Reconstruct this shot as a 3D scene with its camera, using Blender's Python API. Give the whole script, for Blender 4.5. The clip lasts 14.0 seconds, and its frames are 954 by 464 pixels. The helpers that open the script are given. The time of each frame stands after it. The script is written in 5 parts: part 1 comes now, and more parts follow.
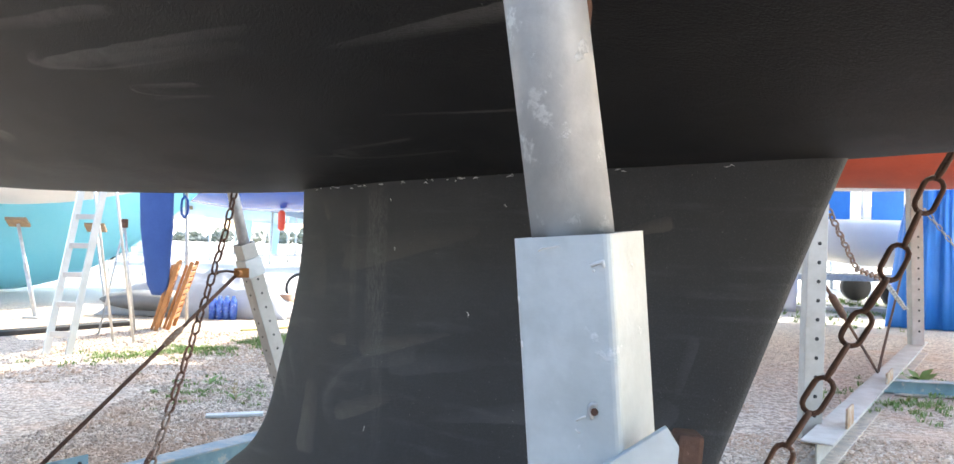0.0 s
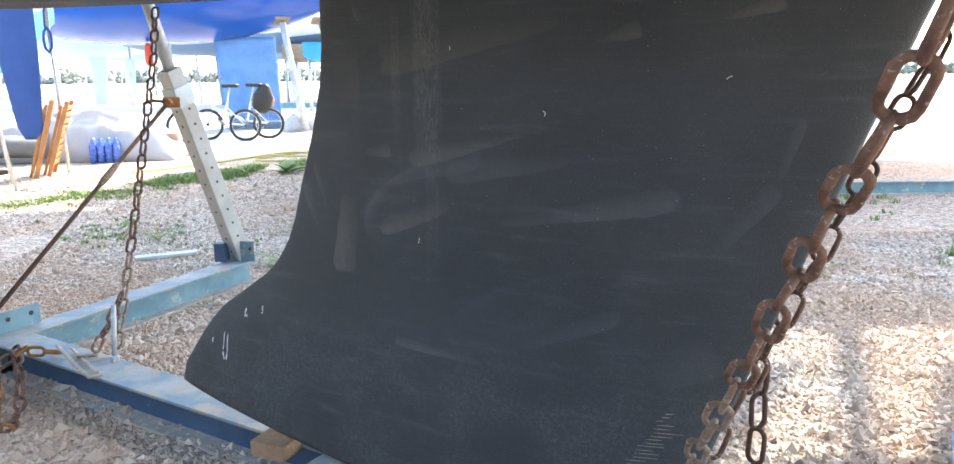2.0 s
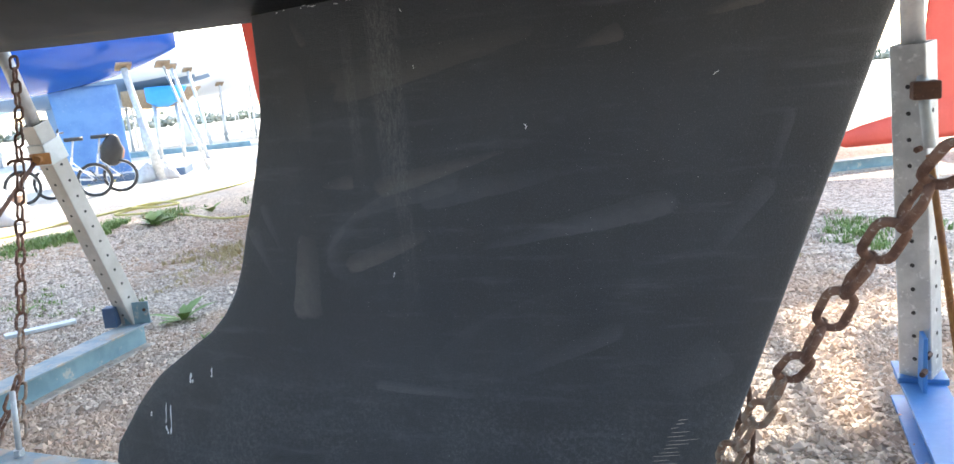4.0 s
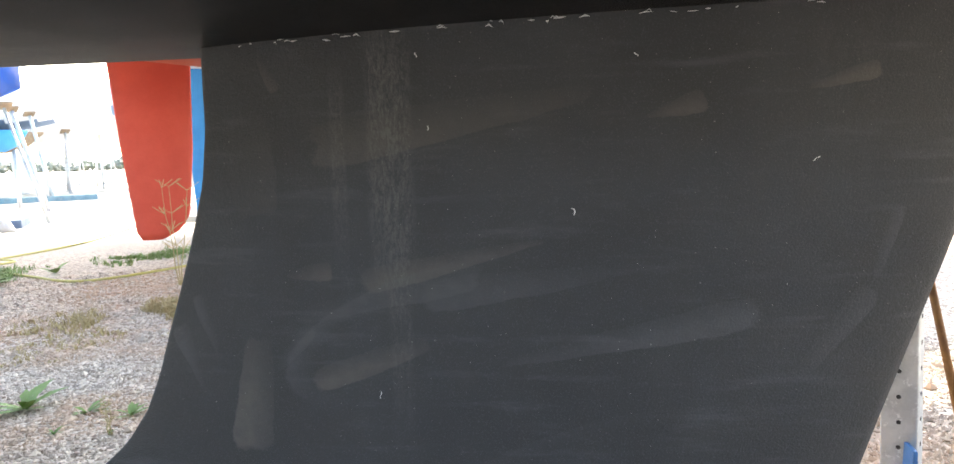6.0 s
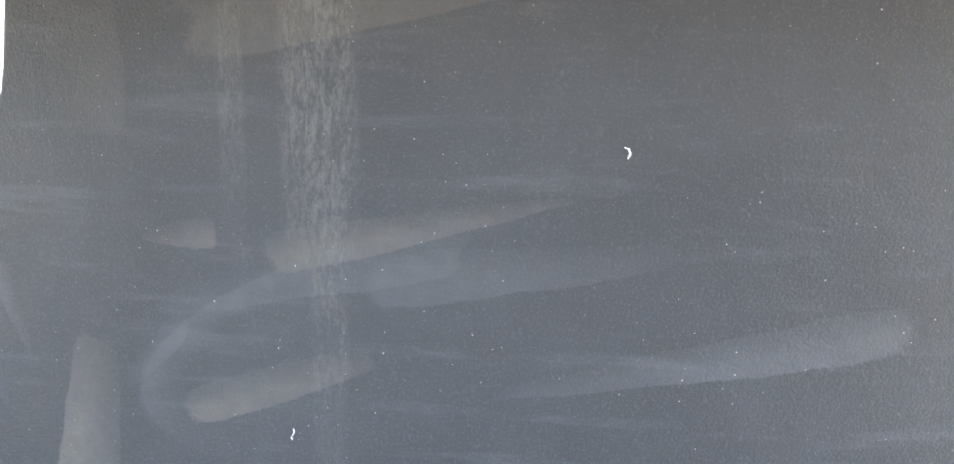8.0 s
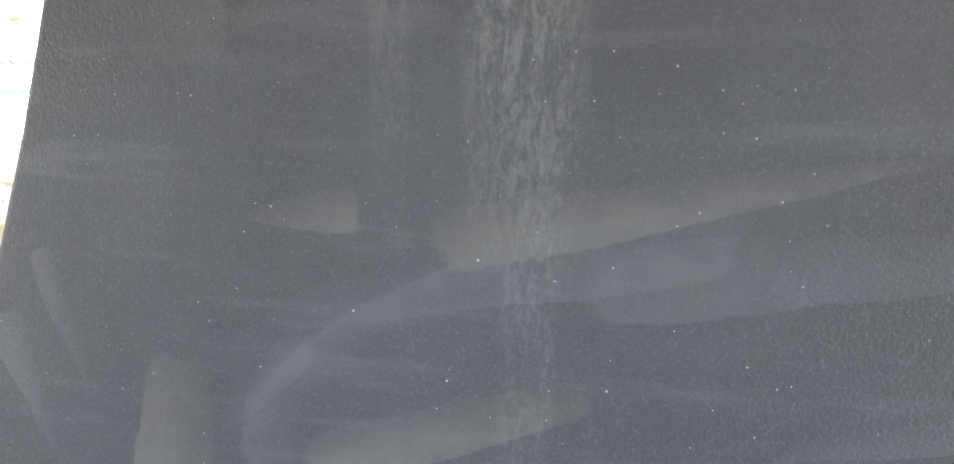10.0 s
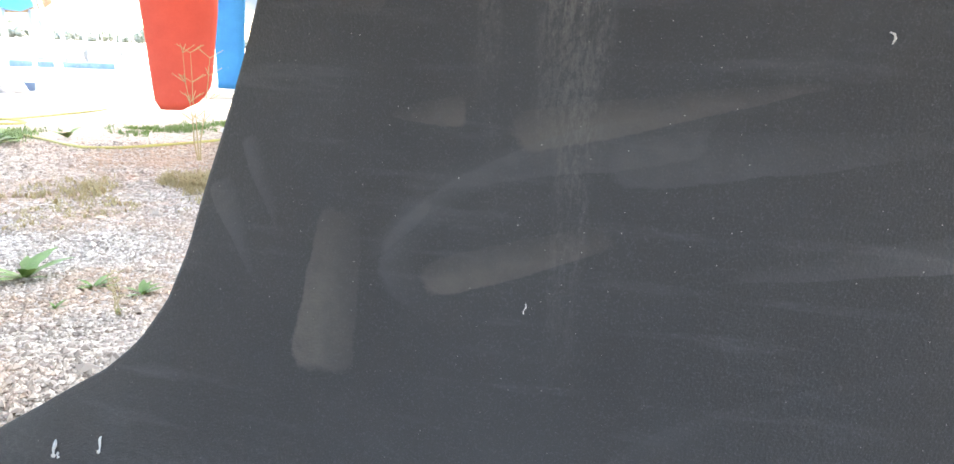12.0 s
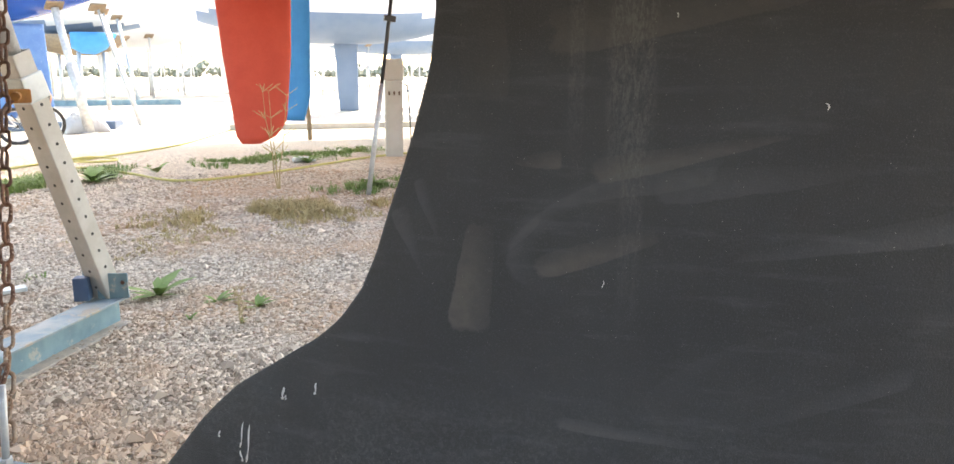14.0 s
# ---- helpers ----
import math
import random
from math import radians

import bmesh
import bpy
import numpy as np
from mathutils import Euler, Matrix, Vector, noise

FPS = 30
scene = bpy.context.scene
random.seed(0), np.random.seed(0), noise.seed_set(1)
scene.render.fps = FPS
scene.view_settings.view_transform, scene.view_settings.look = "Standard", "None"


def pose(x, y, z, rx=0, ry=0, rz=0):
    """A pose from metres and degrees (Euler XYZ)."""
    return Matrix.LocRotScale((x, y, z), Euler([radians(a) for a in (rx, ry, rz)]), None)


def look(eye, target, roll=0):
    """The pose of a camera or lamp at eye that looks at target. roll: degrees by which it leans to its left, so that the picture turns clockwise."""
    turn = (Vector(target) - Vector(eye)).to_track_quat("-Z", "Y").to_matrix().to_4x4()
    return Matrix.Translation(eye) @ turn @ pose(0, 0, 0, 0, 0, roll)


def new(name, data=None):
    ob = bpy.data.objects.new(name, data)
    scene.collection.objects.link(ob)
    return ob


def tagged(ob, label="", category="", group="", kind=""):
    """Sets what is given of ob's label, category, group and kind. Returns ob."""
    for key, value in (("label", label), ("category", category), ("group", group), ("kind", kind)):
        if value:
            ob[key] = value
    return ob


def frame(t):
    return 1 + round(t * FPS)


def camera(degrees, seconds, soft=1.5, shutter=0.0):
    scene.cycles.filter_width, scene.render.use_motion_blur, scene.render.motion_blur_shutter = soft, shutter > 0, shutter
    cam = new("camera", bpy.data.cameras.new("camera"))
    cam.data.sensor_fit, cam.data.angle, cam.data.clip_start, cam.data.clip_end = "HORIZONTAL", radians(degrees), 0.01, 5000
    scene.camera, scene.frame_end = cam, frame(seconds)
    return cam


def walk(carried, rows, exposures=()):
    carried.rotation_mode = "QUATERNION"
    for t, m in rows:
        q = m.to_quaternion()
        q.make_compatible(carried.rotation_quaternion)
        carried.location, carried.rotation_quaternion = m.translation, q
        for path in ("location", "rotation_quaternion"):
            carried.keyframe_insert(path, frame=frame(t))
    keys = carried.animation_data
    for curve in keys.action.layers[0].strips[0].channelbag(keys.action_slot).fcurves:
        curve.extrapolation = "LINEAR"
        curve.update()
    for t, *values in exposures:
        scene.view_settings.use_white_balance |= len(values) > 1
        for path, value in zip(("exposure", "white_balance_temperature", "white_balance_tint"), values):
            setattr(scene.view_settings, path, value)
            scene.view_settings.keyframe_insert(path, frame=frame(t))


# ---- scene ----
cam = camera(62.2, 14.0)
EXPOSURES = [(0.0, 2.74, 6900, 8), (0.5, 2.74, 6950, 7), (1.0, 2.78, 6950, 7), (1.5, 3.05, 6900, 7), (2.0, 3.0, 6850, 7), (3.0, 2.8, 6800, 7), (3.5, 2.85, 6800, 7), (6.0, 3.12, 7700, 9), (6.5, 3.66, 7500, 8), (7.0, 4.45, 7200, 8), (7.5, 4.68, 7200, 9), (8.2, 4.78, 7250, 9), (10.5, 4.47, 7700, 10), (11.0, 4.36, 7650, 10), (11.5, 4.0, 7700, 10), (12.5, 3.7, 7900, 10), (13.5, 3.42, 8250, 10), (14.0, 3.0, 8700, 11)]
PATH = [
    (0, (0.072, 0.428, 1.224), (-0.114, 2.42, 1.232), 1.4),
    (0.5, (-0.035, 0.53, 1.215), (-0.164, 2.526, 1.249), -0.3),
    (1, (-0.151, 0.544, 1.199), (-0.081, 2.543, 1.166), 0.7),
    (1.5, (-0.291, 0.496, 1.166), (-0.15, 2.474, 0.905), -0.3),
    (2, (-0.343, 0.491, 1.152), (-0.208, 2.444, 0.741), -0.6),
    (2.5, (-0.351, 0.51, 1.151), (-0.257, 2.462, 0.727), -2.3),
    (3, (-0.35, 0.549, 1.147), (-0.272, 2.498, 0.706), -3.7),
    (3.5, (-0.417, 0.602, 1.129), (-0.098, 2.529, 0.699), -4.0),
    (3.7, (-0.49, 0.607, 1.134), (-0.071, 2.524, 0.747), -5.3),
    (5.8, (-0.716, 0.984, 1.165), (0.016, 2.821, 0.87), -0.9),
    (6, (-0.723, 1.056, 1.162), (0.106, 2.863, 0.942), -1.7),
    (6.5, (-0.724, 1.22, 1.184), (0.307, 2.933, 1.121), 0.2),
    (7, (-0.64, 1.362, 1.165), (0.366, 3.078, 0.955), 1.2),
    (7.5, (-0.59, 1.454, 1.136), (0.393, 3.17, 0.836), 2.3),
    (8, (-0.551, 1.517, 1.119), (0.392, 3.24, 0.739), 1.4),
    (8.2, (-0.542, 1.539, 1.108), (0.337, 3.3, 0.754), 0.9),
    (10.3, (-0.575, 1.82, 1.063), (0.31, 3.562, 0.639), 1.5),
    (10.5, (-0.575, 1.815, 1.062), (0.298, 3.566, 0.648), 1.8),
    (11, (-0.635, 1.782, 1.034), (0.234, 3.541, 0.644), 3.0),
    (11.5, (-0.678, 1.682, 1.023), (0.136, 3.466, 0.628), 3.6),
    (11.9, (-0.713, 1.574, 1.029), (0.089, 3.353, 0.591), 2.9),
    (12, (-0.724, 1.548, 1.03), (0.063, 3.33, 0.577), 3.0),
    (12.5, (-0.769, 1.468, 1.026), (-0.006, 3.212, 0.411), 1.7),
    (13, (-0.849, 1.383, 1.021), (-0.087, 3.112, 0.366), 1.0),
    (13.5, (-0.934, 1.276, 1.052), (-0.144, 3.022, 0.479), 1.2),
    (14, (-0.975, 1.152, 1.115), (-0.304, 2.99, 0.701), 0.3),
]
walk(cam, [(t, look(eye, target, roll)) for t, eye, target, roll in PATH], EXPOSURES)

# ---- world and sun ----
SUN_DIR = Vector((0.45, 0.89, 0.78)).normalized()
world = bpy.data.worlds.new("world")
scene.world = world
world.use_nodes = True
wn = world.node_tree.nodes
sky = wn.new("ShaderNodeTexSky")
sky.sky_type, sky.sun_disc = "NISHITA", False
sky.sun_elevation = math.asin(SUN_DIR.z)
sky.sun_rotation = math.atan2(SUN_DIR.x, SUN_DIR.y)
sky.dust_density = 1.5
world.node_tree.links.new(sky.outputs[0], wn["Background"].inputs[0])
wn["Background"].inputs[1].default_value = 0.15
sun = new("sun", bpy.data.lights.new("sun", "SUN"))
sun.data.energy, sun.data.angle, sun.data.color = 2.15, radians(1.0), (1.0, 0.95, 0.87)
sun.matrix_world = look(SUN_DIR * 30, (0, 0, 0))


# ---- materials ----
def nodes_of(name):
    m = bpy.data.materials.new(name)
    m.use_nodes = True
    nt = m.node_tree
    return m, nt, nt.nodes["Principled BSDF"]


def add(nt, kind, **inputs):
    n = nt.nodes.new("ShaderNode" + kind)
    for key, value in inputs.items():
        slot = n.inputs[int(key[1:])] if key[0] == "i" and key[1:].isdigit() else n.inputs[key.replace("_", " ")]
        if isinstance(value, bpy.types.NodeSocket):
            nt.links.new(value, slot)
        else:
            slot.default_value = value
    return n


def maths(nt, op, a, b=0.0, c=0.0, clamp=False):
    n = nt.nodes.new("ShaderNodeMath")
    n.operation, n.use_clamp = op, clamp
    for slot, value in zip(n.inputs, (a, b, c)):
        if isinstance(value, bpy.types.NodeSocket):
            nt.links.new(value, slot)
        else:
            slot.default_value = value
    return n.outputs[0]


def blend(nt, fac, a, b):
    n = nt.nodes.new("ShaderNodeMix")
    n.data_type = "RGBA"
    for slot, value in ((n.inputs[0], fac), (n.inputs[6], a), (n.inputs[7], b)):
        if isinstance(value, bpy.types.NodeSocket):
            nt.links.new(value, slot)
        else:
            slot.default_value = value if isinstance(value, float) else (*value, 1.0)
    return n.outputs[2]


def ramp(nt, fac, lo, hi):
    n = add(nt, "MapRange", Value=fac, From_Min=lo, From_Max=hi)
    n.interpolation_type = "SMOOTHSTEP"
    return n.outputs[0]


def noisy(nt, scale, detail=4.0, rough=0.6, coords=None, distortion=0.0):
    n = add(nt, "TexNoise", Scale=scale, Detail=detail, Roughness=rough, Distortion=distortion)
    if coords is not None:
        nt.links.new(coords, n.inputs["Vector"])
    return n.outputs[0]


def obj_coords(nt, scale=None):
    c = add(nt, "TexCoord").outputs["Object"]
    if scale is None:
        return c
    return add(nt, "Mapping", Vector=c, Scale=scale).outputs[0]


def bump(nt, bsdf, height, strength, distance):
    b = add(nt, "Bump", Strength=strength, Distance=distance, Height=height)
    nt.links.new(b.outputs[0], bsdf.inputs["Normal"])


def worn(name, base, second, third, rough=0.6, metal=0.0, coarse=4.0, fine=60.0, amount=0.5, relief=0.002, spots=0.62):
    """Paint, metal or stone with a coarse change of tone, fine grain and patches of a third colour."""
    m, nt, b = nodes_of(name)
    c = obj_coords(nt)
    tone = ramp(nt, noisy(nt, coarse, 5.0, 0.6, c), 0.35, 0.65)
    col = blend(nt, maths(nt, "MULTIPLY", tone, amount), base, second)
    spot = ramp(nt, noisy(nt, fine * 0.3, 8.0, 0.7, c), spots, spots + 0.08)
    col = blend(nt, spot, col, third)
    grain = noisy(nt, fine, 5.0, 0.7, c)
    col = blend(nt, maths(nt, "MULTIPLY", grain, 0.25), col, tuple(x * 0.6 for x in base))
    nt.links.new(col, b.inputs["Base Color"])
    b.inputs["Metallic"].default_value = metal
    r = maths(nt, "MULTIPLY_ADD", grain, 0.3, rough - 0.15, clamp=True)
    nt.links.new(r, b.inputs["Roughness"])
    bump(nt, b, maths(nt, "ADD", grain, spot), 0.5, relief)
    return m


GALV = worn("galvanised_steel", (0.60, 0.61, 0.61), (0.44, 0.45, 0.46), (0.76, 0.77, 0.77), 0.5, 0.4, 16, 120, 0.95, 0.0010, 0.57)
WHITE_STEEL = worn("grey_painted_steel", (0.50, 0.545, 0.55), (0.68, 0.72, 0.73), (0.76, 0.78, 0.79), 0.42, 0.05, 11, 130, 0.9, 0.0008, 0.62)
OLD_POST = worn("weathered_galvanised", (0.44, 0.42, 0.38), (0.54, 0.53, 0.50), (0.30, 0.20, 0.12), 0.6, 0.2, 6, 50, 0.9, 0.001, 0.68)
RUST = worn("rusty_iron", (0.13, 0.062, 0.042), (0.29, 0.155, 0.10), (0.58, 0.46, 0.38), 0.85, 0.1, 30, 300, 0.9, 0.0025, 0.58)
RUST_PALE = worn("pale_rusty_iron", (0.33, 0.25, 0.19), (0.24, 0.12, 0.07), (0.46, 0.40, 0.34), 0.8, 0.15, 30, 260, 0.9, 0.002, 0.55)
RUST_DARK = worn("dark_rusty_iron", (0.10, 0.055, 0.04), (0.16, 0.08, 0.05), (0.24, 0.16, 0.11), 0.85, 0.1, 30, 260, 0.9, 0.002, 0.60)
RUST_ORANGE = worn("orange_rust", (0.38, 0.17, 0.05), (0.24, 0.10, 0.04), (0.50, 0.33, 0.17), 0.85, 0.0, 20, 120, 0.9, 0.002, 0.60)
RUST_STREAK = worn("rust_streaked_steel", (0.46, 0.40, 0.33), (0.34, 0.19, 0.09), (0.42, 0.20, 0.07), 0.8, 0.1, 14, 60, 1.0, 0.001, 0.56)
BLUE_STEEL = worn("pale_blue_painted_steel", (0.21, 0.34, 0.385), (0.13, 0.235, 0.285), (0.44, 0.43, 0.39), 0.55, 0.0, 7, 45, 0.9, 0.0008, 0.57)
NAVY_STEEL = worn("blue_painted_steel", (0.05, 0.10, 0.20), (0.09, 0.16, 0.25), (0.24, 0.28, 0.30), 0.5, 0.0, 5, 60, 0.8, 0.0008, 0.64)
BRIGHT_BLUE = worn("bright_blue_painted_steel", (0.05, 0.20, 0.50), (0.08, 0.27, 0.58), (0.24, 0.33, 0.42), 0.45, 0.0, 6, 60, 0.7, 0.0006, 0.68)
FLANGE = worn("worn_grey_blue_flange", (0.42, 0.43, 0.41), (0.20, 0.30, 0.36), (0.46, 0.38, 0.30), 0.65, 0.0, 7, 26, 1.0, 0.001, 0.53)
TIMBER = worn("sawn_timber", (0.48, 0.30, 0.18), (0.38, 0.21, 0.12), (0.55, 0.40, 0.27), 0.75, 0.0, 14, 90, 0.9, 0.001, 0.60)
STAKE_WOOD = worn("weathered_wood", (0.30, 0.22, 0.14), (0.22, 0.16, 0.11), (0.36, 0.30, 0.22), 0.8, 0.0, 14, 90, 0.9, 0.001, 0.62)
CHAIR_WOOD = worn("oiled_hardwood", (0.48, 0.22, 0.08), (0.36, 0.15, 0.05), (0.56, 0.31, 0.14), 0.55, 0.0, 10, 80, 0.8, 0.0008, 0.66)
ALU = worn("aluminium", (0.66, 0.67, 0.68), (0.56, 0.57, 0.58), (0.48, 0.48, 0.48), 0.42, 0.6, 8, 70, 0.7, 0.0004, 0.7)
DUSTY = worn("dusty_steel", (0.56, 0.47, 0.38), (0.40, 0.36, 0.32), (0.64, 0.55, 0.45), 0.85, 0.0, 9, 70, 1.0, 0.001, 0.52)
BLUE_PAINT = worn("blue_antifouling", (0.020, 0.068, 0.25), (0.032, 0.092, 0.31), (0.055, 0.12, 0.30), 0.65, 0.0, 4, 60, 0.7, 0.0005, 0.66)
BLUE_GEL = worn("glossy_blue_hull_paint", (0.012, 0.075, 0.36), (0.018, 0.09, 0.40), (0.05, 0.13, 0.40), 0.2, 0.0, 2, 40, 0.6, 0.0003, 0.7)
# Keel blue lightened so that haze over the yard sits in the paint.
HAZED_BLUE = worn("hazed_blue_antifouling", (0.10, 0.23, 0.52), (0.15, 0.30, 0.58), (0.24, 0.38, 0.60), 0.7, 0.0, 3, 50, 0.9, 0.0005, 0.6)
SKY_PAINT = worn("bright_blue_antifouling", (0.02, 0.25, 0.62), (0.03, 0.31, 0.70), (0.10, 0.33, 0.60), 0.7, 0.0, 3, 60, 0.8, 0.0005, 0.62)
RED_PAINT = worn("red_antifouling", (0.62, 0.075, 0.045), (0.70, 0.10, 0.06), (0.52, 0.09, 0.06), 0.6, 0.0, 4, 60, 0.6, 0.0005, 0.68)
ORANGE_PAINT = worn("orange_red_antifouling", (0.50, 0.075, 0.03), (0.42, 0.06, 0.025), (0.52, 0.12, 0.06), 0.6, 0.0, 3, 50, 0.7, 0.0005, 0.66)
TURQ_PAINT = worn("turquoise_paint", (0.24, 0.70, 0.82), (0.30, 0.74, 0.85), (0.40, 0.76, 0.84), 0.5, 0.0, 2, 40, 0.6, 0.0004, 0.68)
GELCOAT = worn("white_gelcoat", (0.78, 0.79, 0.80), (0.70, 0.72, 0.74), (0.66, 0.66, 0.64), 0.35, 0.0, 2, 40, 0.6, 0.0003, 0.7)
GREY_HULL = worn("grey_blue_bottom_paint", (0.17, 0.25, 0.37), (0.13, 0.21, 0.33), (0.26, 0.33, 0.42), 0.6, 0.0, 2, 40, 0.7, 0.0004, 0.66)
PALE_BLUE = worn("pale_blue_bottom_paint", (0.42, 0.62, 0.76), (0.50, 0.68, 0.80), (0.60, 0.72, 0.80), 0.6, 0.0, 2, 40, 0.7, 0.0004, 0.64)
CONCRETE = worn("pale_concrete", (0.56, 0.55, 0.52), (0.48, 0.47, 0.44), (0.62, 0.61, 0.59), 0.85, 0.0, 5, 60, 0.8, 0.001, 0.62)
BLACK_RUBBER = worn("black_rubber", (0.025, 0.025, 0.027), (0.035, 0.035, 0.036), (0.06, 0.06, 0.06), 0.7, 0.0, 10, 80, 0.6, 0.0004, 0.68)
TARP_GREY = worn("pale_grey_tarpaulin", (0.48, 0.49, 0.51), (0.40, 0.41, 0.44), (0.56, 0.56, 0.57), 0.6, 0.0, 3, 20, 0.8, 0.004, 0.64)
TARP_BLUE = worn("blue_tarpaulin", (0.015, 0.17, 0.60), (0.02, 0.21, 0.66), (0.06, 0.26, 0.62), 0.5, 0.0, 2, 20, 0.8, 0.004, 0.66)
# Bush greens are greyed, putting the distance haze into the colour.
HEDGE = worn("hazy_bush", (0.13, 0.15, 0.11), (0.19, 0.21, 0.17), (0.27, 0.28, 0.25), 0.8, 0.0, 0.5, 4, 0.9, 0.001, 0.5)
LEAF = worn("weed_leaf", (0.20, 0.31, 0.08), (0.15, 0.24, 0.06), (0.32, 0.34, 0.14), 0.6, 0.0, 30, 100, 0.9, 0.0005, 0.6)
DRY_STEM = worn("dry_stem", (0.52, 0.42, 0.22), (0.44, 0.34, 0.17), (0.58, 0.50, 0.28), 0.8, 0.0, 30, 100, 0.9, 0.0005, 0.6)
HOSE = worn("yellow_hose", (0.58, 0.52, 0.16), (0.50, 0.46, 0.18), (0.62, 0.58, 0.30), 0.5, 0.0, 20, 90, 0.8, 0.0004, 0.66)
BOTTLE = worn("blue_wrapped_bottles", (0.06, 0.12, 0.55), (0.12, 0.26, 0.70), (0.55, 0.62, 0.80), 0.25, 0.0, 26, 60, 1.0, 0.001, 0.58)
BUCKET = worn("terracotta_plastic", (0.46, 0.24, 0.15), (0.52, 0.34, 0.24), (0.60, 0.50, 0.44), 0.6, 0.0, 8, 50, 0.8, 0.0005, 0.62)
ROPE_BLUE = worn("blue_rope", (0.02, 0.08, 0.36), (0.03, 0.12, 0.42), (0.10, 0.18, 0.42), 0.8, 0.0, 60, 200, 0.8, 0.0008, 0.62)
WHITE_PAINT = worn("white_paint_drip", (0.80, 0.80, 0.79), (0.70, 0.70, 0.69), (0.60, 0.60, 0.58), 0.5, 0.0, 40, 300, 0.7, 0.0003, 0.66)
RED_PLASTIC = worn("red_plastic", (0.70, 0.06, 0.03), (0.62, 0.05, 0.03), (0.72, 0.12, 0.07), 0.45, 0.0, 8, 60, 0.7, 0.0003, 0.68)
TEAL_CAR = worn("teal_car_paint", (0.02, 0.20, 0.24), (0.03, 0.24, 0.28), (0.10, 0.28, 0.30), 0.3, 0.2, 4, 50, 0.6, 0.0002, 0.7)
GLASS_DARK = worn("dark_glazing", (0.03, 0.045, 0.05), (0.04, 0.055, 0.06), (0.05, 0.06, 0.065), 0.12, 0.0, 4, 50, 0.5, 0.0001, 0.7)
DARK_CANVAS = worn("grey_canvas", (0.16, 0.165, 0.17), (0.20, 0.205, 0.21), (0.26, 0.26, 0.26), 0.6, 0.0, 6, 60, 0.8, 0.001, 0.66)
BLACK_PLASTIC = worn("black_plastic", (0.02, 0.02, 0.022), (0.03, 0.03, 0.032), (0.05, 0.05, 0.05), 0.5, 0.0, 10, 80, 0.6, 0.0003, 0.68)
BEIGE = worn("beige_plastic", (0.62, 0.58, 0.48), (0.56, 0.52, 0.43), (0.66, 0.62, 0.54), 0.5, 0.0, 6, 60, 0.7, 0.0003, 0.68)


def ground_material():
    m, nt, b = nodes_of("gravel_yard")
    c = obj_coords(nt)
    v = add(nt, "TexVoronoi", Vector=c, Scale=46.0)
    v2 = add(nt, "TexVoronoi", Vector=c, Scale=19.0)
    big = noisy(nt, 0.55, 5.0, 0.6, c)
    mid = noisy(nt, 3.2, 5.0, 0.65, c)
    tint = add(nt, "SeparateColor", Color=v.outputs["Color"]).outputs[0]
    stone = blend(nt, tint, (0.27, 0.205, 0.155), (0.80, 0.68, 0.545))
    stone = blend(nt, ramp(nt, v2.outputs["Distance"], 0.0, 0.5), blend(nt, 0.5, stone, (0.58, 0.50, 0.42)), stone)
    earth = blend(nt, mid, (0.50, 0.29, 0.18), (0.68, 0.45, 0.30))
    col = blend(nt, ramp(nt, maths(nt, "ADD", maths(nt, "MULTIPLY", big, 0.7), maths(nt, "MULTIPLY", mid, 0.3)), 0.50, 0.64), stone, blend(nt, 0.55, stone, earth))
    green = maths(nt, "MULTIPLY", ramp(nt, noisy(nt, 0.9, 6.0, 0.7, c), 0.60, 0.72), ramp(nt, noisy(nt, 14.0, 4.0, 0.7, c), 0.40, 0.60))
    col = blend(nt, maths(nt, "MULTIPLY", green, 0.55), col, (0.17, 0.20, 0.07))
    # Far yard blended paler and greyer; part of its sun glare is painted here.
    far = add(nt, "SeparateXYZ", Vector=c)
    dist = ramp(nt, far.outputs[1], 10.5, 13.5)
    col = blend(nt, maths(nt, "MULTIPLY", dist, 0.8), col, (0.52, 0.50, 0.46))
    nt.links.new(col, b.inputs["Base Color"])
    b.inputs["Roughness"].default_value = 0.9
    bump(nt, b, maths(nt, "SUBTRACT", maths(nt, "MULTIPLY", mid, 0.6), v.outputs["Distance"]), 1.0, 0.014)
    return m


GROUND = ground_material()


def stone_material():
    m, nt, b = nodes_of("pebbles")
    rnd = add(nt, "NewGeometry").outputs["Random Per Island"]
    c = obj_coords(nt)
    col = blend(nt, rnd, (0.24, 0.18, 0.14), (0.92, 0.79, 0.645))
    col = blend(nt, maths(nt, "MULTIPLY", ramp(nt, noisy(nt, 0.8, 4.0, 0.6, c), 0.42, 0.60), 0.6), col, (0.62, 0.39, 0.24))
    col = blend(nt, maths(nt, "MULTIPLY", noisy(nt, 120.0, 3.0, 0.6, c), 0.3), col, (0.40, 0.36, 0.31))
    nt.links.new(col, b.inputs["Base Color"])
    b.inputs["Roughness"].default_value = 0.88
    return m


STONE = stone_material()


